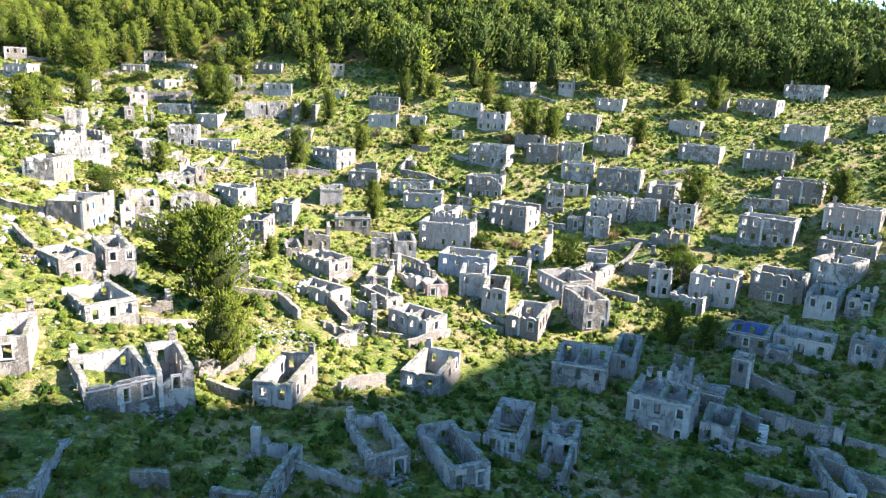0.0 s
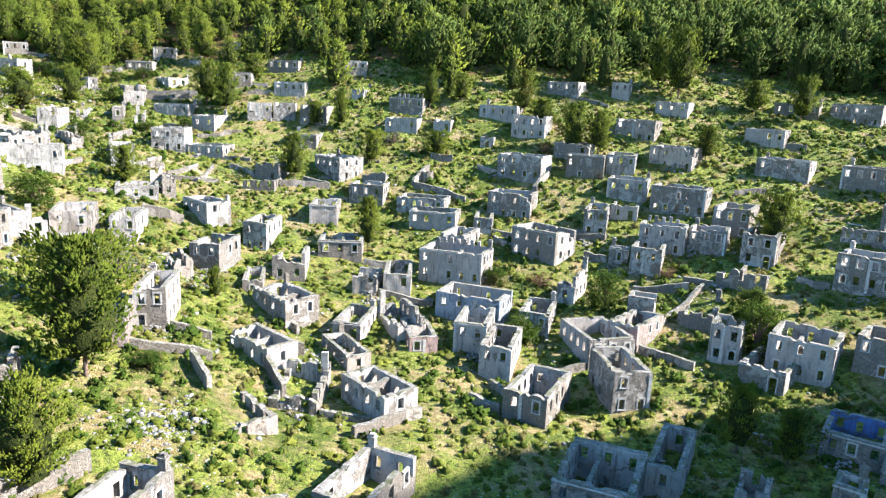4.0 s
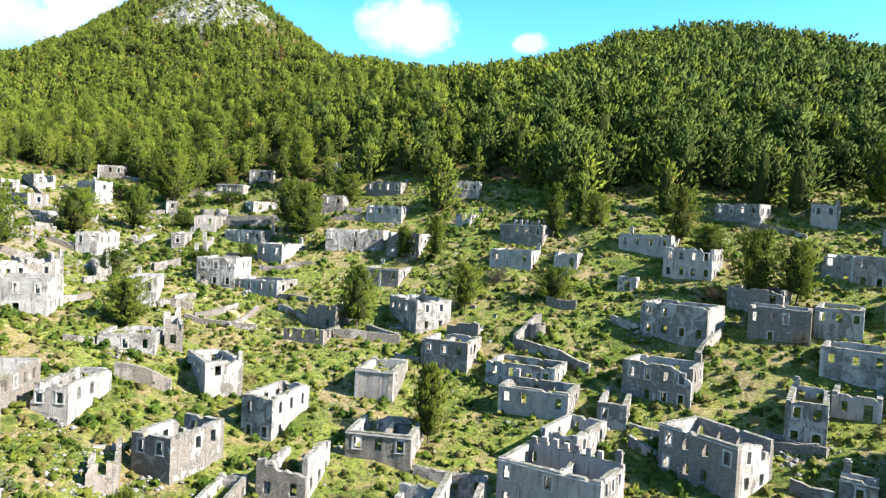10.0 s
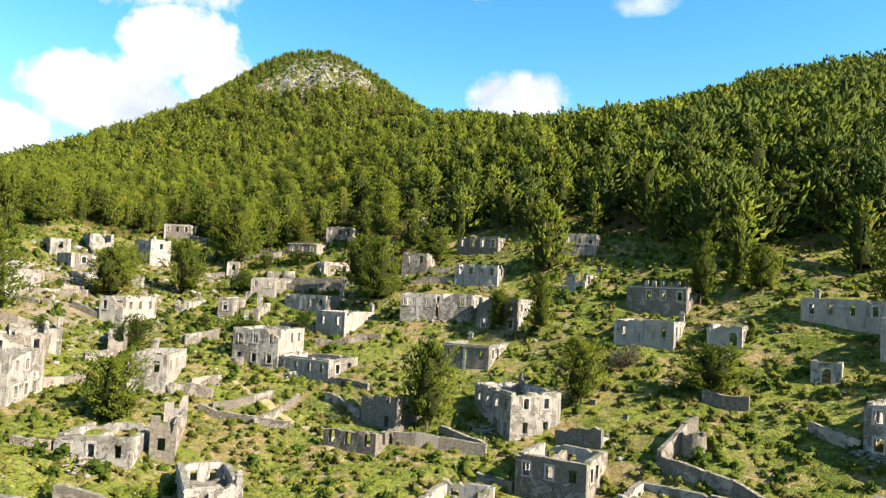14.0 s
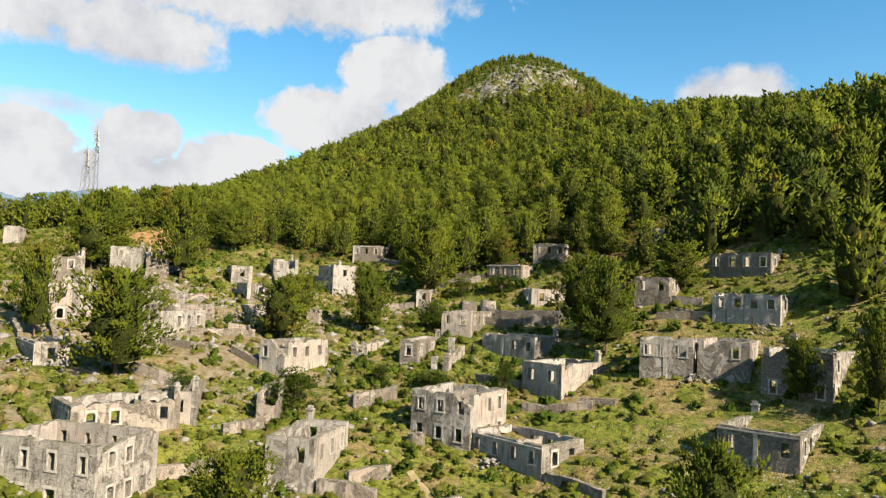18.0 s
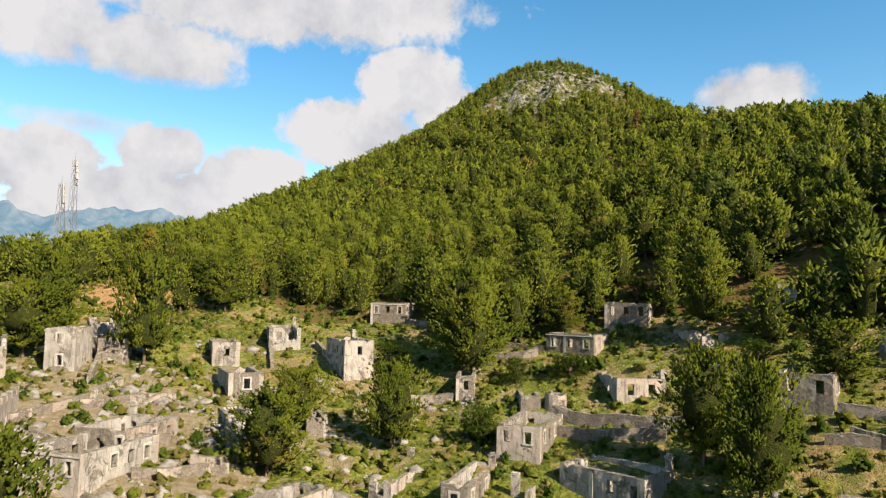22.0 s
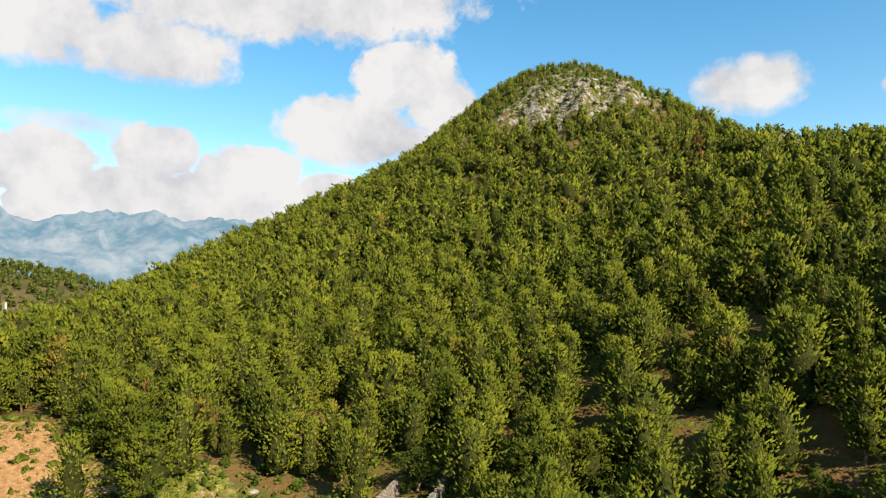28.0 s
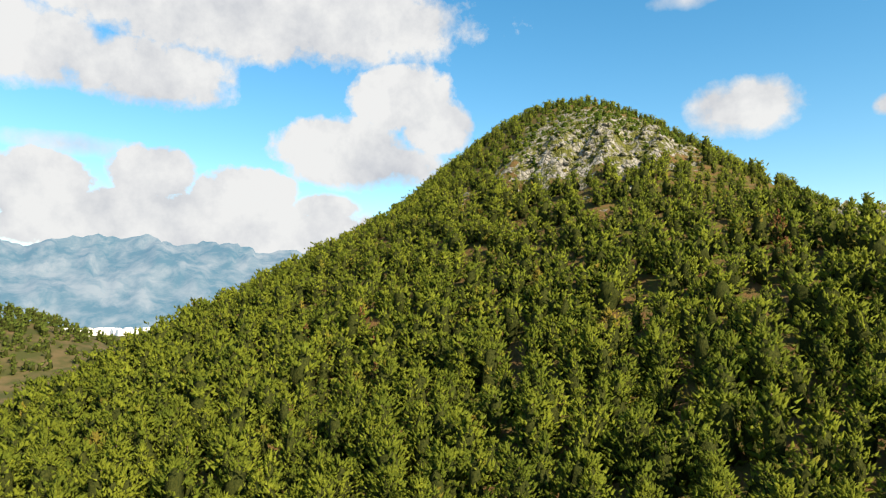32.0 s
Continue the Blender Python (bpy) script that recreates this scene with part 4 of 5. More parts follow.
# ---- trees ----
def blades(centres, size, rng, n=5, droop=0.2, flat=0.55, thin=1.0):
    """Leafy clumps: thin three-cornered sprays round each centre, as arrays of corners and triangles."""
    k = len(centres)
    c = np.repeat(centres, n, 0)
    s = np.repeat(np.asarray(size), n) if np.ndim(size) else np.full(k * n, size)
    ang, lift = rng.uniform(0, 2 * np.pi, k * n), rng.uniform(-flat * 0.6, flat + 0.55, k * n)
    out = np.stack([np.cos(ang) * np.cos(lift), np.sin(ang) * np.cos(lift), np.sin(lift)], 1)
    side = np.stack([-np.sin(ang), np.cos(ang), rng.uniform(-0.7, 0.7, k * n)], 1)
    side /= np.linalg.norm(side, axis=1, keepdims=True)
    wide = rng.uniform(0.30, 0.52, k * n) * thin
    tip = c + out * (s * rng.uniform(0.75, 1.25, k * n))[:, None] - np.array([0, 0, 1]) * (droop * s)[:, None]
    root = c - out * (0.25 * s)[:, None]
    v = np.stack([root + side * (wide * s)[:, None], root - side * (wide * s)[:, None], tip], 1).reshape(-1, 3)
    return v, np.arange(len(v)).reshape(-1, 3)


def tube(points, radii, sides=5):
    """A tapered limb along points."""
    v, f = [], []
    for p, r in zip(points, radii):
        for i in range(sides):
            a = 2 * math.pi * i / sides
            v.append((p[0] + r * math.cos(a), p[1] + r * math.sin(a), p[2]))
    for j in range(len(points) - 1):
        for i in range(sides):
            a, b = j * sides + i, j * sides + (i + 1) % sides
            f += [(a, b, b + sides), (a, b + sides, a + sides)]
    return np.array(v), np.array(f)


def crown_body(heights, radii, sides, rng, rough=0.22, top=1.0):
    """The dense, uneven inside of a crown: rings of corners closed by a top."""
    v, f = [], []
    for z, r in zip(heights, radii):
        for i in range(sides):
            a_ = 2 * math.pi * (i + rng.uniform(-0.3, 0.3)) / sides
            k = r * rng.uniform(1 - rough, 1 + rough)
            v.append((k * math.cos(a_), k * math.sin(a_), z + rng.uniform(-0.4, 0.4) * r * rough * 2))
    for j in range(len(heights) - 1):
        for i in range(sides):
            p_, q_ = j * sides + i, j * sides + (i + 1) % sides
            f += [(p_, q_, q_ + sides), (p_, q_ + sides, p_ + sides)]
    v.append((0, 0, top))
    f += [((len(heights) - 1) * sides + i, (len(heights) - 1) * sides + (i + 1) % sides, len(v) - 1) for i in range(sides)]
    return np.array(v), np.array(f)


def join_shapes(pieces):
    vs, fs, o = [], [], 0
    for lv, lf in pieces:
        vs.append(lv), fs.append(lf + o)
        o += len(lv)
    return np.concatenate(vs), np.concatenate(fs)


def plumes(base, tip, wide, rng):
    """Tufts of needles or leaves: uneven three-sided brushes from a spread foot to a tip."""
    k = len(base)
    lead = tip - base
    axis = lead / (np.linalg.norm(lead, axis=1, keepdims=True) + 1e-6)
    u = np.cross(axis, rng.normal(0, 1, (k, 3)))
    u /= np.linalg.norm(u, axis=1, keepdims=True) + 1e-6
    w = np.cross(u, axis)
    v = []
    for i in range(3):
        a = 2 * math.pi * i / 3 + rng.uniform(-0.4, 0.4, k)
        r = wide * rng.uniform(0.65, 1.35, k)
        v.append(base + u * (r * np.cos(a))[:, None] + w * (r * np.sin(a))[:, None] + axis * (r * rng.uniform(-0.2, 1.2, k))[:, None])
    v.append(tip)
    f = ((0, 1, 3), (1, 2, 3), (2, 0, 3))
    return np.stack(v, 1).reshape(-1, 3), (np.array(f)[None] + (np.arange(k) * 4)[:, None, None]).reshape(-1, 3)


def pine_shape(seed, boughs, per, bare=0.10, wide=0.28, round_=0.9, size=0.10, thick=0.2, limbed=True, sweep=0.5, bough=0.09, core=0.42, uneven=(0.55, 1.12)):
    """A pine one metre high: trunk and limbs, a thin core of twigs coloured dark for inner shade, and boughs of needle
    tufts that sweep outwards and up.
    """
    rng = np.random.default_rng(seed)
    lean = rng.uniform(-0.04, 0.04, 2)
    hs = np.linspace(0, 0.93, 6 if limbed else 2)
    limbs = [tube([(lean[0] * z + 0.012 * math.sin(6 * z + seed), lean[1] * z, z) for z in hs], 0.018 * (1 - hs) + 0.003, 5 if limbed else 3)]
    body_f = np.linspace(0.02, 0.80, 6 if limbed else 3)
    outline = lambda f: wide * (1 - f ** (1 / round_)) ** round_ * (0.66 + 0.46 * np.minimum(1, f * 2.6)) + 0.02
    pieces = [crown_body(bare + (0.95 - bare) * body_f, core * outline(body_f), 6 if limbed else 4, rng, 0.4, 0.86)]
    # boughs wind up the trunk, denser towards the top
    i = np.arange(boughs)
    f = (i + rng.uniform(0, 0.9, boughs)) / boughs
    f = f ** 1.15
    a = 2.4 * i + rng.uniform(-0.5, 0.5, boughs)
    r = outline(f) * rng.uniform(*uneven, boughs)
    z = bare + (0.92 - bare) * f
    out = np.stack([np.cos(a), np.sin(a), np.zeros(boughs)], 1)
    rise = sweep * rng.uniform(0.2, 1.2, boughs) + 0.9 * f
    mid = out * (0.72 * r)[:, None] + np.stack([lean[0] * z, lean[1] * z, z + 0.5 * r * rise], 1)
    axis = out + np.array([0, 0, 1.0]) * rise[:, None]
    axis /= np.linalg.norm(axis, axis=1, keepdims=True)
    # each bough: a flattish fan of tufts along its outer half
    m, ax, rr = np.repeat(mid, per, 0), np.repeat(axis, per, 0), np.repeat(r, per)
    k = len(m)
    along = rng.uniform(-1.0, 0.9, k)
    aside = rng.normal(0, 1, (k, 3)) * np.array([1, 1, 0.55])
    at = m + ax * (along * 0.42 * rr)[:, None] + aside * (bough * (0.55 + 0.6 * rr / wide) * 0.55)[:, None]
    lead = ax * rng.uniform(0.5, 1.2, (k, 1)) + 0.38 * aside + np.array([0, 0, 0.45])
    lead /= np.linalg.norm(lead, axis=1, keepdims=True) + 1e-6
    long_ = size * rng.uniform(0.6, 1.3, k)
    pieces.append(plumes(at - lead * (0.35 * long_)[:, None], at + lead * (0.65 * long_)[:, None], long_ * thick, rng))
    pieces.append(plumes(np.array([[lean[0] * 0.9, lean[1] * 0.9, 0.86]] * 3), np.array([[lean[0], lean[1], 1.0]] * 3) + rng.normal(0, 0.02, (3, 3)), np.full(3, 0.025), rng))
    if limbed:
        for j in range(0, boughs, 2):
            limbs.append(tube([(lean[0] * z[j], lean[1] * z[j], max(0.04, z[j] - 0.1 * r[j])), tuple(mid[j])], (0.007, 0.002), 3))
    return *join_shapes(limbs), *join_shapes(pieces), len(pieces[0][1])


def leafy_shape(seed, lumps, per, n, trunk=0.30, leaf=0.040):
    """A broad-leaved tree or large bush one metre high."""
    rng = np.random.default_rng(seed)
    hs = np.linspace(0, 0.6, 4)
    vs, fs = tube([(0.02 * math.sin(9 * z), 0, z) for z in hs], 0.030 * (1 - hs) + 0.004)
    limbs, centres = [(vs, fs)], []
    for i in range(lumps):
        a, r = rng.uniform(0, 6.28), rng.uniform(0.08, 0.30)
        c = np.array([r * np.cos(a), r * np.sin(a), rng.uniform(trunk, 0.84) - 0.25 * r])
        limbs.append(tube([(0, 0, trunk * 0.8), tuple(c)], (0.014, 0.004), 3))
        off = rng.normal(0, 1, (per, 3))
        off *= (rng.uniform(0.6, 1.0, per) / np.linalg.norm(off, axis=1))[:, None]
        centres.append(c + off * np.array([0.17, 0.17, 0.14]))
    cv, cf = blades(np.concatenate(centres), leaf, rng, n, 0.1, 0.9)
    o, av, af = 0, [], []
    for lv, lf in limbs:
        av.append(lv), af.append(lf + o)
        o += len(lv)
    return np.concatenate(av), np.concatenate(af), cv, cf, 0


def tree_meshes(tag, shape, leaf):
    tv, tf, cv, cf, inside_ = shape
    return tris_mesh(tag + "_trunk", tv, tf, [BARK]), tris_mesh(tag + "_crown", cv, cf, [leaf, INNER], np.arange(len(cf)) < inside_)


PINES = [tree_meshes("pine", pine_shape(s, 48, 11, bare, 1.35 * wide, 0.78, 0.062, 0.26, True, 0.4), NEEDLES) for s, bare, wide in ((1, 0.10, 0.31), (2, 0.14, 0.27), (3, 0.07, 0.34), (4, 0.17, 0.26), (5, 0.12, 0.30), (6, 0.08, 0.28))]
BIG_PINES = [tree_meshes("spreading_pine", pine_shape(s, 44, 64, 0.18, 0.54, 0.60, 0.046, 0.32, True, 0.20, 0.080, 0.42, (0.4, 1.15)), LONE_NEEDLES) for s in (11, 12, 13)]
RUST = leaves("rust_brown_twigs", (0.13, 0.075, 0.035), (0.24, 0.145, 0.07), (0.20, 0.15, 0.08))
GREY_TWIGS = leaves("grey_leafless_twigs", (0.12, 0.11, 0.09), (0.24, 0.225, 0.19), (0.20, 0.20, 0.13))
BARE = [tree_meshes(tag, leafy_shape(seed, 26, 46, 2, 0.12, 0.024), mat) for tag, seed, mat in (("rust_bush", 24, RUST), ("bare_bush", 25, GREY_TWIGS))]
LEAFY = [tree_meshes("leafy", leafy_shape(s, 26, 70, 3, 0.18, 0.032), BROAD) for s in (21, 22, 23)]


def tree(name, meshes, x, y, h, wide, turn, label, category, group):
    thing = tagged(new(name), label, category, group)
    thing.matrix_world = pose(x, y, gz(x, y) - 0.12, 0, 0, turn) @ Matrix.Diagonal((h * wide, h * wide, h, 1))
    for nm, me in zip(("trunk", "crown"), meshes):
        under(new(nm, me), thing)
    return thing


def pine(x, y, h, spread_):
    """A lone pine of the village; spread_ is its crown's width."""
    k = int(abs(x * 7 + y * 3))
    wide = min(1.4, max(0.5, spread_ / h / 1.08))
    tree("pine_tree", BIG_PINES[k % 3], x, y, h, wide, k * 37 % 360, "green pine with an open spreading crown among the ruins", "tree", "pines among the ruins")


def bush(x, y, h, spread_):
    k = int(abs(x * 7 + y * 3))
    wide = min(2.0, max(0.7, spread_ / h / 0.85))
    tall = h > 3.2
    tree("leafy_tree" if tall else "leafy_bush", LEAFY[k % 3], x, y, h, wide, k * 37 % 360,
         "dense green broad-leaved tree beside the ruins" if tall else "round green bush between the ruins", "tree" if tall else "bush", "broad-leaved trees and bushes")


pine(-28.2, 83.0, 13.6, 11.2)
pine(-21.8, 66.3, 8.7, 6.7)
pine(32.5, 93.0, 7.5, 5.9)
pine(36.6, 90.9, 5.9, 5.1)
bush(23.0, 124.2, 7.1, 6.3)
bush(40.6, 114.0, 7.9, 7.1)
bush(11.5, 114.8, 4.7, 5.8)
bush(7.2, 131.4, 3.3, 4.6)
pine(50.4, 139.8, 9.4, 7.9)
pine(74.4, 130.7, 8.3, 7.4)
bush(81.8, 158.6, 4.7, 5.2)
pine(70.9, 191.2, 10.0, 7.4)
pine(63.2, 198.7, 7.7, 8.5)
pine(47.3, 206.1, 16.9, 12.0)
pine(43.4, 212.1, 12.4, 8.8)
pine(-37.0, 95.5, 8.9, 16.2)
pine(-14.5, 139.8, 9.0, 5.1)
pine(-34.5, 162.2, 9.5, 6.9)
pine(-21.0, 172.5, 7.3, 6.1)
pine(21.0, 179.6, 10.3, 7.9)
pine(26.2, 178.6, 9.1, 7.9)
pine(47.2, 173.6, 7.1, 6.7)
pine(-7.9, 176.8, 5.7, 7.4)
pine(-31.4, 187.4, 8.6, 5.0)
pine(-58.4, 142.4, 7.1, 7.1)
pine(-67.4, 195.8, 10.6, 8.5)
pine(-61.6, 195.8, 6.5, 7.0)
bush(-59.1, 119.8, 5.3, 7.0)
pine(42.3, 121.3, 4.4, 8.8)
bush(-24.9, 87.4, 2.1, 4.0)
pine(-28.2, 110.4, 4.2, 2.7)
pine(-37.8, 187.5, 6.0, 5.0)
bush(-70.9, 172.7, 2.6, 4.6)
pine(-12.4, 197.9, 10.1, 5.3)
pine(14.4, 190.3, 6.4, 9.0)
pine(10.1, 194.6, 10.7, 6.8)
pine(-4.9, 200.3, 6.8, 6.3)
pine(-86.9, 145.0, 10.7, 10.9)
pine(-102.0, 141.5, 10.6, 4.7)
bush(-77.4, 159.4, 4.8, 6.1)
pine(-102.9, 176.7, 6.6, 7.2)
pine(-136.6, 160.8, 12.3, 10.8)
pine(-60.7, 191.6, 11.7, 8.4)
bush(-64.1, 176.8, 4.4, 3.4)
bush(-77.1, 170.6, 2.3, 2.4)
bush(-80.9, 148.7, 3.4, 2.7)
pine(-127.0, 169.1, 14.5, 10.8)
pine(-145.3, 188.3, 8.6, 9.1)
pine(-100.5, 200.1, 10.8, 10.8)
pine(-93.6, 181.9, 9.4, 7.7)
bush(-94.2, 201.7, 3.7, 3.9)
bush(-128.1, 210.7, 5.1, 6.4)
pine(-154.3, 189.9, 9.0, 8.1)
pine(-118.3, 216.9, 6.0, 8.1)
pine(-132.6, 156.9, 9.4, 10.3)
pine(-96.5, 169.3, 8.2, 9.6)
bush(-110.4, 194.9, 4.5, 6.9)
pine(-104.4, 202.6, 14.0, 13.8)
bush(-88.0, 189.0, 5.2, 4.8)
pine(-97.1, 214.6, 6.6, 7.2)
bush(-88.8, 205.3, 3.7, 6.3)
pine(-78.1, 218.2, 10.7, 9.6)
bush(-69.6, 212.4, 3.3, 6.1)
pine(-61.2, 210.1, 7.0, 9.5)
bush(-82.1, 209.4, 1.3, 4.2)
bush(-92.0, 225.4, 3.9, 5.7)
pine(-104.9, 216.4, 6.8, 6.4)
pine(-112.5, 220.4, 6.7, 8.5)


def bare_bush(x, y, h, spread_, rust):
    tree("rust_bush" if rust else "bare_bush", BARE[0 if rust else 1], x, y, h, spread_ / h / 0.85, int(abs(x * 7)) % 360,
         "rust-brown twiggy bush between the ruins" if rust else "grey leafless bush of fine twigs beside the ruins", "bush", "leafless bushes")


bare_bush(15.3, 177.4, 3.0, 5.4, True)
bare_bush(14.1, 131.5, 2.4, 4.8, True)
bare_bush(33.4, 134.5, 2.0, 3.6, True)
bare_bush(-38.2, 105.7, 6.0, 6.5, False)
bare_bush(25.7, 167.6, 3.4, 4.0, False)
bare_bush(-18.0, 180.2, 3.2, 5.0, False)
bush(-131.5, 216.7, 3.4, 5.4)


def scatter(shape_list, spots, leaf, name, label, category, trunks=True):
    """Many plants in one object: spots are rows of x, y, z, height, width, turn, shape."""
    vs, ts, sl, o = [], [], [], 0
    for i, (tv, tf, cv, cf, inside_) in enumerate(shape_list):
        sub = spots[spots[:, 6] == i]
        if not len(sub):
            continue
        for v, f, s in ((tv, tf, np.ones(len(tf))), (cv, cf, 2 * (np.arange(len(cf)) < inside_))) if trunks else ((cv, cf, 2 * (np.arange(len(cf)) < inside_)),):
            co, si = np.cos(sub[:, 5])[:, None], np.sin(sub[:, 5])[:, None]
            hw = (sub[:, 3] * sub[:, 4])[:, None]
            X = sub[:, 0:1] + hw * (v[None, :, 0] * co - v[None, :, 1] * si)
            Y = sub[:, 1:2] + hw * (v[None, :, 0] * si + v[None, :, 1] * co)
            Z = sub[:, 2:3] + sub[:, 3:4] * v[None, :, 2]
            vs.append(np.stack([X, Y, Z], -1).reshape(-1, 3))
            ts.append((f[None] + (np.arange(len(sub)) * len(v))[:, None, None]).reshape(-1, 3) + o)
            o += len(sub) * len(v)
            sl.append(np.tile(s, len(sub)))
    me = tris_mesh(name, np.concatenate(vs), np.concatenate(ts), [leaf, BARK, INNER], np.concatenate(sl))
    return tagged(new(name, me), label, category, kind="stuff")


def jittered(x0, x1, y0, y1, step, rng):
    xs, ys = np.meshgrid(np.arange(x0, x1, step), np.arange(y0, y1, step))
    p = np.stack([xs.ravel(), ys.ravel()], 1)
    return p + rng.uniform(-0.8 * step, 0.8 * step, p.shape)


def clear_of_houses(p, margin=0.2):
    ok = np.ones(len(p), bool)
    lucky = np.sin(p[:, 0] * 12.9 + p[:, 1] * 78.2) > 0.2
    for x, y, ca, sa, w, d in HOUSES:
        u, v = (p[:, 0] - x) * ca + (p[:, 1] - y) * sa, -(p[:, 0] - x) * sa + (p[:, 1] - y) * ca
        on_wall = (np.abs(u) < w / 2 + margin) & (np.abs(v) < d / 2 + margin)
        within = (np.abs(u) < w / 2 - 1.1) & (np.abs(v) < d / 2 - 1.1)
        ok &= ~on_wall | (within & lucky & (margin < 1))
    return ok


# the pine wood: the nearest trees stand singly, the rest is one mass
rng = np.random.default_rng(5)
p = jittered(-400, 240, 130, 500, 4.0, rng)
edge = wood_edge(p[:, 0])
inside = (p[:, 1] > edge + 3 * np.sin(p[:, 0] * 0.13) + rng.uniform(-3, 4, len(p))) | ((p[:, 1] > edge - 12) & (rng.random(len(p)) < np.where(p[:, 0] > -90, 0.12, 0.05)))
inside &= clear_of_houses(p, 1.2) & (p[:, 0] < 165)
crag = np.exp(-((p[:, 0] + 234) / 34) ** 2 - ((p[:, 1] - 384) / 34) ** 2)
top = np.exp(-((p[:, 0] + 265) / 55) ** 2 - ((p[:, 1] - 435) / 60) ** 2)
cap = np.exp(-((p[:, 0] + 262) / 36) ** 2 - ((p[:, 1] - 418) / 36) ** 2)
knob = np.exp(-((p[:, 0] + 143) / 11) ** 2 - ((p[:, 1] - 352) / 9) ** 2)
keep = inside & (crag < 0.35) & (knob < 0.5) & (rng.random(len(p)) < 0.93 - 0.2 * top - 0.75 * cap)
p, top = p[keep], top[keep]
far = np.hypot(p[:, 0] + 128, p[:, 1] - 195)
# none on the far sides of the crests
behind = (p[:, 1] > 480) | (p[:, 0] < np.interp(p[:, 1], (130, 200, 231, 354, 465), (-250, -272, -308, -352, -366))) | (p[:, 1] > np.interp(p[:, 0], (-215, -190, -165, -118, -75, -52, -33, 11, 46, 100), (490, 413, 390, 355, 342, 362, 400, 388, 366, 340)))
p, top, far = p[~behind], top[~behind], far[~behind]
zz = ground(p[:, 0], p[:, 1]) - 0.15
saddle = np.exp(-((p[:, 0] + 165) / 32) ** 2 - ((p[:, 1] - 375) / 26) ** 2)
tall = rng.uniform(6.2, 10.6, len(p)) * (1 - 0.55 * top) * (1 - 0.65 * saddle) * np.where(rng.random(len(p)) < 0.12, 0.6, 1.0)
tall *= np.interp(zz, (85, 125), (1.0, 0.72)) * np.interp(p[:, 0], (-70, -20), (1.0, 1.35))
order = np.argsort(far)
single = order[:300]
for i in single:
    tree("pine_tree", PINES[i % 6], p[i, 0], p[i, 1], tall[i], rng.uniform(0.85, 1.2), rng.uniform(0, 360), "upright green pine at the edge of the wood", "tree", "pines of the wood")
DEAD = tree_meshes("dry_pine", pine_shape(8, 30, 8, 0.12, 0.22, 0.85, 0.08, 0.12), DRY)
tree("dry_pine_tree", DEAD, -147.7, 316.3, 6.5, 1.0, 0, "dead reddish-brown dry pine among the green wood", "tree", "dry pines")
tree("dry_pine_tree", DEAD, -239.4, 276.1, 7.5, 1.0, 40, "dead reddish-brown dry pine among the green wood", "tree", "dry pines")
tree("dry_pine_tree", DEAD, -226.6, 282.5, 8.5, 1.0, 80, "dead reddish-brown dry pine among the green wood", "tree", "dry pines")
tree("dry_pine_tree", DEAD, -263.0, 255.5, 6.5, 1.0, 120, "dead reddish-brown dry pine among the green wood", "tree", "dry pines")
tree("dry_pine_tree", DEAD, -202.3, 267.6, 7.5, 1.0, 160, "dead reddish-brown dry pine among the green wood", "tree", "dry pines")
tree("dry_pine_tree", DEAD, -151.6, 322.8, 8.5, 1.0, 200, "dead reddish-brown dry pine among the green wood", "tree", "dry pines")
tree("dry_pine_tree", DEAD, -215.6, 277.2, 6.5, 1.0, 240, "dead reddish-brown dry pine among the green wood", "tree", "dry pines")
tree("dry_pine_tree", DEAD, -164.5, 194.8, 7.5, 1.0, 280, "dead reddish-brown dry pine among the green wood", "tree", "dry pines")
tree("dry_pine_tree", DEAD, -16.2, 226.8, 8.5, 1.0, 320, "dead reddish-brown dry pine among the green wood", "tree", "dry pines")
rest = np.setdiff1d(order, single)
fringe = (far < 105) | (p[:, 1] - wood_edge(p[:, 0]) < 34)
near_rest, far_rest = rest[fringe[rest]], rest[~fringe[rest]]


def rows_for(ids, kinds):
    return np.stack([p[ids, 0], p[ids, 1], zz[ids], tall[ids], rng.uniform(0.85, 1.25, len(ids)), rng.uniform(0, 6.28, len(ids)), rng.integers(0, kinds, len(ids))], 1)


NEAR_SHAPES = [pine_shape(s, 28, 7, 0.05, w, r, 0.10, 0.26, False, 0.40) for s, w, r in ((31, 0.42, 0.75), (32, 0.36, 0.85), (33, 0.46, 0.65), (34, 0.39, 0.8), (35, 0.44, 0.6))]
FAR_SHAPES = [pine_shape(s, 16, 5, 0.03, w, r, 0.135, 0.30, False, 0.38) for s, w, r in ((41, 0.46, 0.75), (42, 0.40, 0.85), (43, 0.50, 0.65), (44, 0.47, 0.6))]
# towards the east the needles turn darker, partly for the shade lying there
east = p[:, 0] > -20 + rng.normal(0, 45, len(p))
scatter(NEAR_SHAPES, rows_for(near_rest[~east[near_rest]], 5), NEEDLES, "pine_wood", "dense green pine wood on the hillside", "wood")
scatter(FAR_SHAPES, rows_for(far_rest[~east[far_rest]], 4), NEEDLES, "upper_pine_wood", "dense green pine wood up to the summit", "wood")
scatter(NEAR_SHAPES, rows_for(near_rest[east[near_rest]], 5), SHADED_NEEDLES, "eastern_wood_edge", "dark green pines along the upper edge of the ruins", "wood")
scatter(FAR_SHAPES, rows_for(far_rest[east[far_rest]], 4), SHADED_NEEDLES, "eastern_pine_wood", "dark green pine wood on the eastern spur", "wood")

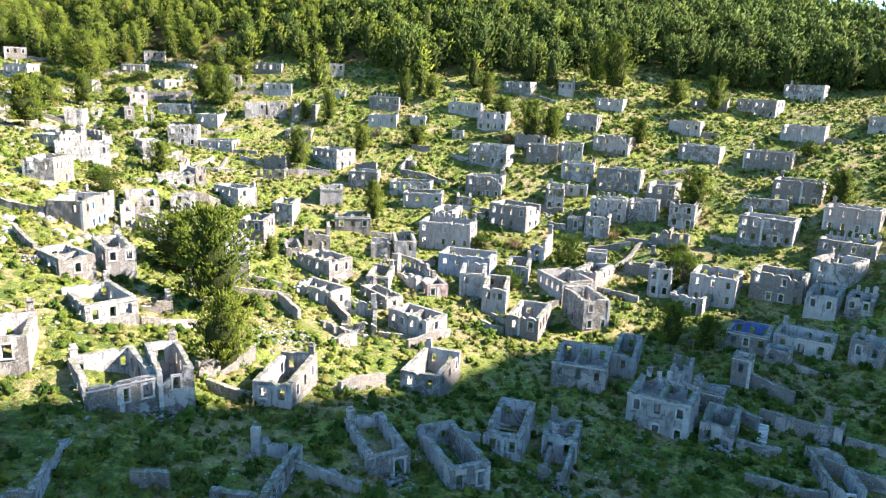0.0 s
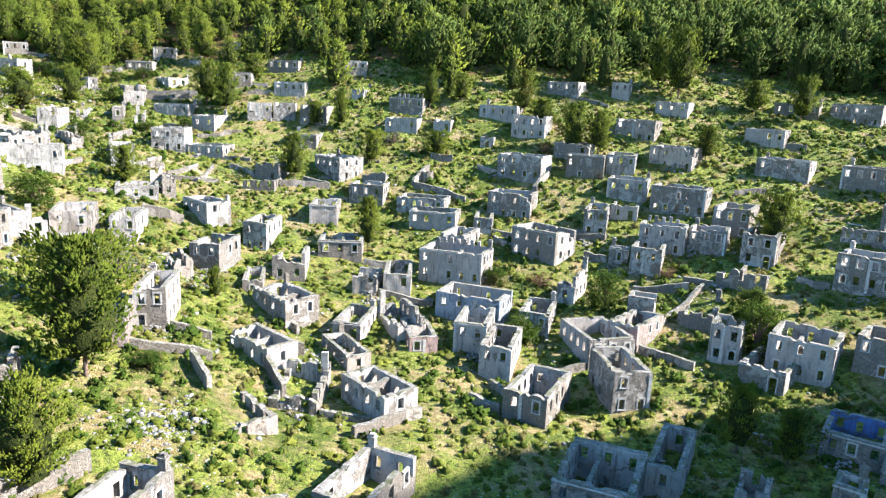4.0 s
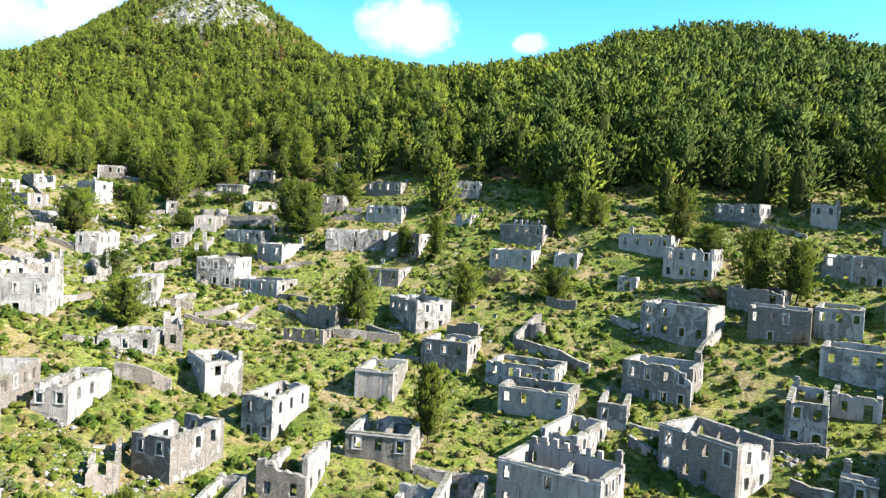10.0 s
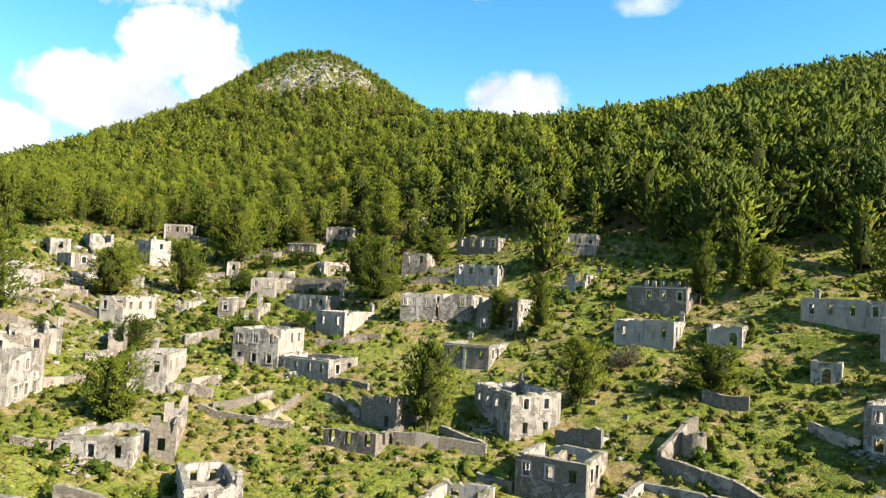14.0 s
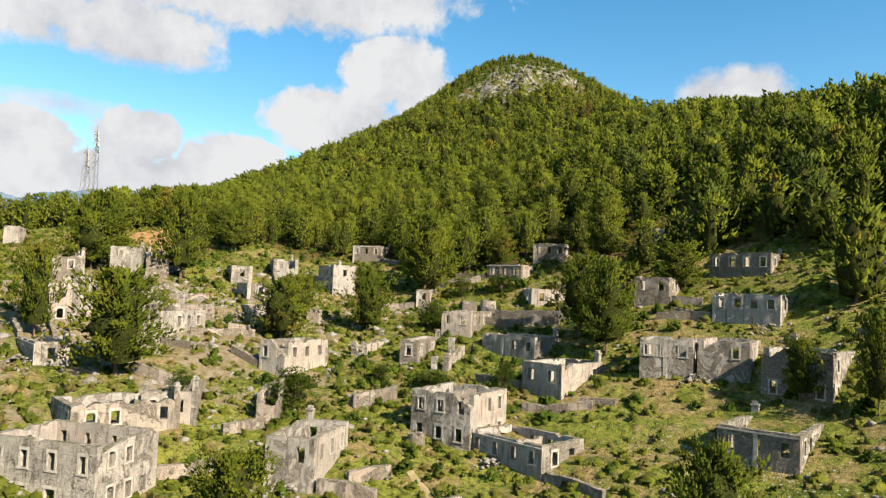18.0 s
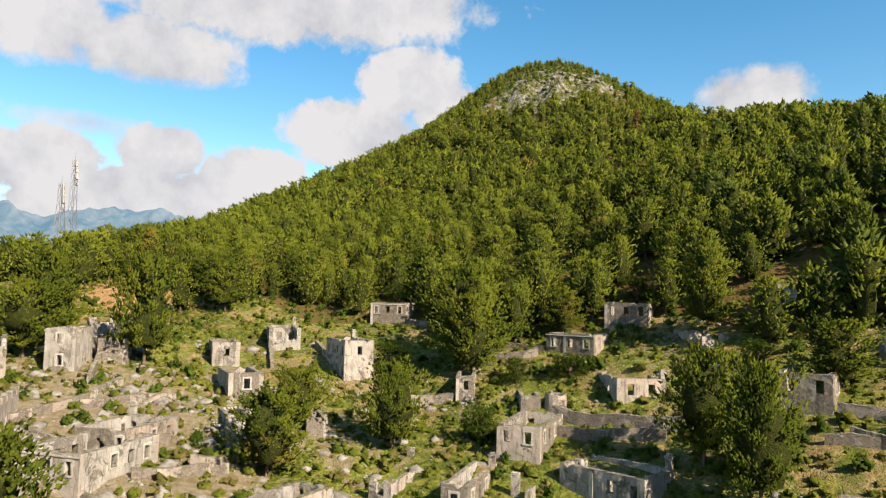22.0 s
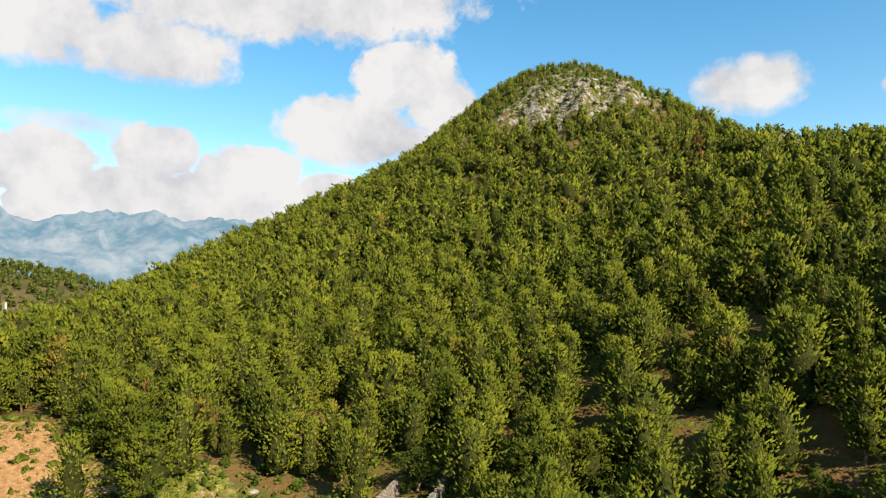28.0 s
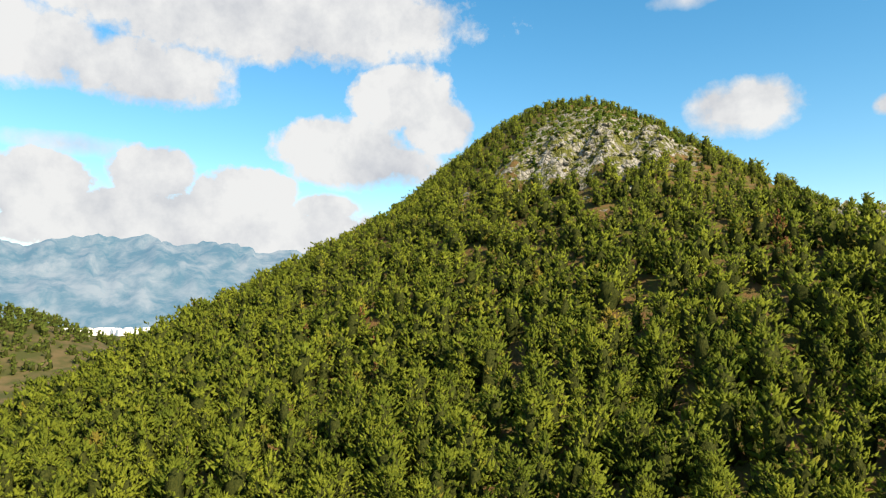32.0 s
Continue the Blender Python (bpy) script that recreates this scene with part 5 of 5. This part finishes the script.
# pines on the western knoll, far off
k = np.stack([rng.normal(-890, 100, 1100), rng.normal(322, 115, 1100)], 1)
kz = ground(k[:, 0], k[:, 1]) - 0.2
scatter([pine_shape(s, 6, 3, 0.05, 0.32, 0.8, 0.24, 0.3, False) for s in (51, 52)], np.stack([k[:, 0], k[:, 1], kz, rng.uniform(6, 11, 1100), rng.uniform(1.3, 2.0, 1100), rng.uniform(0, 6, 1100), rng.integers(0, 2, 1100)], 1),
        SHADED_NEEDLES, "far_pine_wood", "distant pine wood on a low knoll", "wood")


# ---- scrub, herbs, stones ----
def shrub_shape(seed, shoots, length, tall=0.6, thick=0.3):
    """A shrub one metre wide: many short leafy tufts over a low uneven mound."""
    rng = np.random.default_rng(seed)
    a, u = rng.uniform(0, 6.28, shoots), rng.uniform(0.0, 1.5, shoots)
    lump = 1 + 0.3 * np.sin(3 * a + seed) * np.cos(u)
    lead = np.stack([np.cos(a) * np.cos(u), np.sin(a) * np.cos(u), np.sin(u)], 1)
    at = lead * np.array([0.34, 0.34, tall * 0.62]) * (lump * rng.uniform(0.55, 1.05, shoots))[:, None]
    long_ = length * rng.uniform(0.6, 1.4, shoots)
    go = lead + np.array([0, 0, 0.5]) + rng.normal(0, 0.35, (shoots, 3))
    v, f = plumes(at - go * (0.5 * long_)[:, None], at + go * (0.5 * long_)[:, None], long_ * thick * 1.5, rng)
    return np.zeros((0, 3)), np.zeros((0, 3), int), v, f, 0


def patchy(p, *terms):
    return wave(p[:, 0], p[:, 1], *terms)


LOW_SCRUBS = [shrub_shape(s, 9, 0.26, 0.56, 0.48) for s in (65, 66, 67, 68, 69)]
SCRUBS = [shrub_shape(s, 27, 0.18, 0.75, 0.42) for s in (61, 62, 63, 64)]
TUFTS = [shrub_shape(s, 7, 0.30, 0.3, 0.16) for s in (71, 72, 73)]


def undergrowth(step, seed, lo, hi, leaf, shapes, name, label, keep_if, area=(-185, 125, 36, 240), inside_too=False, into=4):
    rng = np.random.default_rng(seed)
    p = jittered(*area, step, rng)
    m = keep_if(p, rng) & (p[:, 1] < (wood_edge(p[:, 0]) + into if area[3] < 300 else 1e4))
    p = p[m]
    if not inside_too:
        p = p[clear_of_houses(p)]
    n = len(p)
    s = rng.uniform(lo, hi, n) * rng.uniform(0.7, 1.25, n)
    rows = np.stack([p[:, 0], p[:, 1], ground(p[:, 0], p[:, 1]) - 0.05, s, rng.uniform(0.9, 1.5, n), rng.uniform(0, 6.28, n), rng.integers(0, len(shapes), n)], 1)
    return scatter(shapes, rows, leaf, name, label, "scrub", trunks=False)


lush = lambda p: patchy(p, (0.6, 0.09, 0.05, 0.0), (0.5, -0.06, 0.11, 1.3), (0.4, 0.23, -0.17, 2.1), (0.3, 0.41, 0.33, 0.5))
stony = lambda p: 0.15 * np.exp(-((p[:, 0] + 110) / 32) ** 2 - ((p[:, 1] - 156) / 26) ** 2) + 1.6 * np.exp(-((p[:, 0] + 163) / 12) ** 2 - ((p[:, 1] - 183) / 9) ** 2)
undergrowth(1.2, 81, 0.5, 1.6, SCRUB, LOW_SCRUBS, "maquis_scrub", "low rounded green scrub over the slope", lambda p, r: (lush(p) - stony(p) + 0.4 * (p[:, 0] > -50) - 0.2 * (p[:, 1] < 80) + r.normal(0, 0.7, len(p)) > -0.95))
# dark shrubs stand closer south of y = 80, partly in place of shade
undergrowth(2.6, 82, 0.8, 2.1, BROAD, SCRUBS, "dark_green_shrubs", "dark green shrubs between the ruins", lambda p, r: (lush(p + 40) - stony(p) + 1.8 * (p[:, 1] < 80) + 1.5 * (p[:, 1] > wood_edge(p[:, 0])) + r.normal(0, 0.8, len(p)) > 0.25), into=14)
undergrowth(1.9, 83, 0.25, 0.6, HERB, TUFTS, "grass_and_herbs", "fresh yellow-green grass and herbs", lambda p, r: (lush(p * 1.3 + 90) + r.normal(0, 0.6, len(p)) > 0.1) & (p[:, 1] > 78), inside_too=True)

undergrowth(3.2, 84, 1.4, 3.0, BROAD, SCRUBS, "summit_scrub", "dark green bushes round the rocky summit", lambda p, r: (np.exp(-((p[:, 0] + 262) / 55) ** 2 - ((p[:, 1] - 425) / 60) ** 2) + r.normal(0, 0.15, len(p)) > 0.45), (-345, -190, 345, 490))
undergrowth(2.6, 85, 0.7, 1.6, SCRUB, SCRUBS, "summit_herbs", "yellow-green low scrub round the rocky summit", lambda p, r: (np.exp(-((p[:, 0] + 246) / 50) ** 2 - ((p[:, 1] - 398) / 50) ** 2) + r.normal(0, 0.15, len(p)) > 0.45), (-345, -190, 345, 490))


def stone_shape(seed):
    rng = np.random.default_rng(seed)
    bm = bmesh.new()
    bmesh.ops.create_icosphere(bm, subdivisions=1, radius=0.5)
    for v in bm.verts:
        v.co *= rng.uniform(0.65, 1.2)
        v.co.z *= 0.75
    bm.verts.index_update()
    v = np.array([tuple(q.co) for q in bm.verts])
    f = np.array([[q.index for q in g.verts] for g in bm.faces])
    bm.free()
    return np.zeros((0, 3)), np.zeros((0, 3), int), v, f, 0


STONES = [stone_shape(s) for s in range(90, 96)]


def stones(p, lo, hi, seed, name, label, sink=0.1, heap=0.0, rock=None):
    rng = np.random.default_rng(seed)
    n = len(p)
    s = lo + (hi - lo) * rng.random(n) ** 2.5
    rows = np.stack([p[:, 0], p[:, 1], ground(p[:, 0], p[:, 1]) + s * sink + heap, s, rng.uniform(0.9, 1.7, n), rng.uniform(0, 6.28, n), rng.integers(0, len(STONES), n)], 1)
    return scatter(STONES, rows, rock or LOOSE, name, label, "stones", trunks=False)


rng = np.random.default_rng(7)
p = np.concatenate([np.stack([x + rng.normal(0, w * 0.6, 18), y + rng.normal(0, d * 0.6, 18)], 1) for x, y, ca, sa, w, d in HOUSES])
stones(p, 0.15, 0.6, 8, "fallen_stones", "pale grey fallen stones round the ruins")
heaps = [(x + ca * u - sa * v, y + sa * u + ca * v) for x, y, ca, sa, w, d in HOUSES[::4] for u, v in ((rng.uniform(-w / 2, w / 2), -d / 2 - rng.uniform(0.3, 1.2)),)]
off = rng.normal(0, 0.8, (len(heaps), 60, 2))
p = (np.array(heaps)[:, None] + off).reshape(-1, 2)
stones(p, 0.12, 0.5, 12, "rubble_heaps", "heaps of pale rubble fallen from the walls", 0.0, (0.75 * np.exp(-(off ** 2).sum(-1) / 1.1) * rng.uniform(0.2, 1.0, off.shape[:2])).ravel())
p = np.stack([rng.normal(-108, 19, 800), rng.normal(158, 16, 800)], 1)
stones(p, 0.25, 1.9, 9, "limestone_outcrops", "grey limestone boulders on the bare slope", -0.12)
p = np.stack([rng.normal(-58, 9, 260), rng.normal(95, 15, 260)], 1)
stones(p, 0.3, 2.2, 10, "hillside_boulders", "grey limestone boulders beside the houses", -0.12)
p = np.stack([rng.normal(-234, 19, 260), rng.normal(383, 17, 260)], 1)
stones(p, 0.8, 3.4, 11, "summit_crags", "grey weathered limestone crags below the summit", 0.05, 0.0, ROCK)


p = np.concatenate([np.stack([rng.normal(x, sx, n), rng.normal(y, sy, n)], 1) for x, y, sx, sy, n in ((-19.2, 78.5, 2.0, 2.6, 420), (-34.3, 114.2, 2.2, 1.8, 300), (-13.8, 101.0, 1.8, 1.2, 260), (20.7, 146.6, 2.4, 1.4, 200))])
stones(p, 0.10, 0.55, 13, "rubble_scree", "pale rubble spilling down between the ruins", 0.02)


# ---- a footpath, round stone stumps, a flight of steps ----
q = Mat("trodden_earth", 0.97, 0.1)
q.colour(q.mix(q.ramp(q.noise(1.6, 6), 0.38, 0.62), (0.30, 0.235, 0.14), (0.20, 0.17, 0.075))).bump(q.noise(5, 5), 0.8, 0.06)
EARTH = q.m


def footpath(points, wide):
    pts = np.array(points)
    u = np.linspace(0, len(pts) - 1, 24)
    mid = np.stack([np.interp(u, np.arange(len(pts)), pts[:, k]) for k in (0, 1)], 1)
    go = np.gradient(mid, axis=0)
    go /= np.linalg.norm(go, axis=1, keepdims=True)
    v, f = [], []
    for i, (m, g) in enumerate(zip(mid, go)):
        for k in (-1, -0.4, 0.4, 1):
            x, y = m[0] - g[1] * k * wide / 2 * (1 + 0.25 * math.sin(1.7 * i + k)), m[1] + g[0] * k * wide / 2 * (1 + 0.25 * math.sin(1.7 * i + k))
            v.append((x, y, gz(x, y) + (0.05 if abs(k) < 1 else -0.08)))
    for i in range(len(mid) - 1):
        for k in range(3):
            f.append((4 * i + k, 4 * i + k + 1, 4 * i + k + 5, 4 * i + k + 4))
    tagged(new("footpath", mesh_of("footpath", v, f, EARTH, smooth=True)), "narrow trodden earth footpath between the ruins", "path", kind="structure")


footpath(((-60.4, 160.1), (-54.6, 157.8), (-51.0, 157.6), (-47.1, 157.0), (-42.7, 155.6), (-38.0, 152.0)), 1.3)


def stump(x, y, r, h):
    """A round hollow stub of masonry, broken at the top."""
    k = random.Random(int(x * 7 + y))
    n = 16
    thing = tagged(new("round_stone_stump"), "round hollow stump of rubble masonry with a broken rim", "ruin", "round masonry stumps")
    thing.matrix_world = pose(x, y, gz(x, y))
    tops = [h * k.uniform(0.82, 1.05) for _ in range(n)]
    v, f = [], []
    for i in range(n):
        a = 2 * math.pi * i / n
        for rr, z in ((r * 1.06, -0.6), (r, tops[i]), (r - 0.3, tops[i] - 0.05), (r - 0.3, -0.3)):
            v.append((rr * math.cos(a), rr * math.sin(a), z))
    for i in range(n):
        for j in range(3):
            a, b = 4 * i + j, 4 * ((i + 1) % n) + j
            f.append((a, b, b + 1, a + 1))
    under(new("wall", mesh_of("wall", v, f, [STONE, CAP], [0, 1, 0] * n)), thing)


stump(-8.2, 166.3, 1.1, 1.6)
stump(-86.7, 199.7, 1.2, 1.4)
stump(-63.0, 163.4, 0.8, 1.1)


def steps(x, y, turn, n, wide):
    thing = tagged(new("stone_steps"), "narrow flight of worn stone steps beside a shed", "steps")
    thing.matrix_world = pose(x, y, gz(x, y), 0, 0, turn)
    k = random.Random(4)
    for i in range(n):
        part("step", box(bmesh.new(), (-wide / 2, 0.30 * i, -0.4), (wide / 2, 0.30 * i + 0.32, 0.19 * (i + 1)), 0.015, k), TRIM, thing)


steps(34.4, 67.6, -29, 9, 0.95)


# ---- radio masts ----
def mast(x, y, h, foot, head):
    thing = tagged(new("lattice_mast"), "tall grey steel lattice radio mast with antennas", "mast", "radio masts")
    thing.matrix_world = pose(x, y, gz(x, y), 0, 0, 20)

    def rod(name, a, b, r):
        bm = bmesh.new()
        bmesh.ops.create_cone(bm, cap_ends=True, segments=5, radius1=r, radius2=r, depth=1.0)
        d = Vector(b) - Vector(a)
        bm.transform(Matrix.Translation((Vector(a) + Vector(b)) / 2) @ d.to_track_quat("Z", "Y").to_matrix().to_4x4() @ Matrix.Diagonal((1, 1, d.length, 1)))
        return part(name, bm, STEEL, thing)

    def at(i, z):
        r = foot + (head - foot) * z / h
        return (r * (1, -1, -1, 1)[i % 4], r * (1, 1, -1, -1)[i % 4], z)

    for i in range(4):
        rod("leg", at(i, -0.3), at(i, h), 0.07)
    n = int(h / 1.9)
    for j in range(n):
        za, zb = h * j / n, h * (j + 1) / n
        for i in range(4):
            rod("brace", at(i + j % 2, za), at(i + 1 - j % 2, zb), 0.035)
    for j in range(3):
        z = h - 0.8 - 1.5 * j
        bm = bmesh.new()
        box(bm, (head + 0.12, -0.18 + 0.1 * j, z - 0.7), (head + 0.34, 0.18 + 0.1 * j, z + 0.7))
        part("antenna_panel", bm, TRIM, thing, "pale panel antenna")
        bm = bmesh.new()
        bmesh.ops.create_cone(bm, cap_ends=True, segments=12, radius1=0.45, radius2=0.35, depth=0.3)
        bm.transform(Matrix.Translation((0, head + 0.3, z - 2.0)) @ pose(0, 0, 0, 90))
        part("dish", bm, TRIM, thing, "round pale dish antenna")
    rod("lightning_rod", (0, 0, h), (0, 0, h + 1.6), 0.03)


mast(-218.8, 184.2, 27.5, 1.0, 0.35)
mast(-212.8, 180.1, 20.9, 1.1, 0.4)
mast(-244.9, 194.7, 13.0, 0.5, 0.2)


# ---- the far distance ----
def ridge(name, label, r, start, end, tops, base, seed, depth):
    """A far mountain flank along an arc of bearings, its skyline wandering round tops."""
    n, m = 160, 14
    v, f = [], []
    for i in range(n + 1):
        a = start + (end - start) * i / n
        crest = np.interp(a, [q[0] for q in tops], [q[1] for q in tops])
        for j in range(m + 1):
            g = j / m
            rr = r + depth * g
            bumps = noise.fractal(Vector((a * 0.35, g * 2.5, seed)), 0.9, 2.0, 6)
            z = base + (crest - base) * (g ** 0.8) + bumps * 46 * (0.35 + g)
            v.append((-rr * math.sin(radians(a)) + bumps * 60, rr * math.cos(radians(a)), z))
    for i in range(n):
        for j in range(m):
            q = i * (m + 1) + j
            f.append((q, q + m + 1, q + m + 2, q + 1))
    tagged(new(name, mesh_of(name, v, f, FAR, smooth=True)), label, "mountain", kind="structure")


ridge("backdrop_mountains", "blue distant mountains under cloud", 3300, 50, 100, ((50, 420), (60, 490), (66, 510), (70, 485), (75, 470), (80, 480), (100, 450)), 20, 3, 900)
rng = random.Random(12)
bm = bmesh.new()
for i in range(170):
    a, r = radians(rng.gauss(70.0, 1.7)), rng.uniform(2700, 3150)
    x, y, s = -r * math.sin(a), r * math.cos(a), rng.uniform(4, 11)
    z = gz(x, y) + 12
    box(bm, (x - s, y - s, z - 14), (x + s, y + s, z + rng.uniform(2, 9)))
me = bpy.data.meshes.new("distant_town")
bm.to_mesh(me)
bm.free()
me.materials.append(TOWN)
tagged(new("distant_town", me), "tiny white houses of a far town in the plain", "town", kind="stuff")
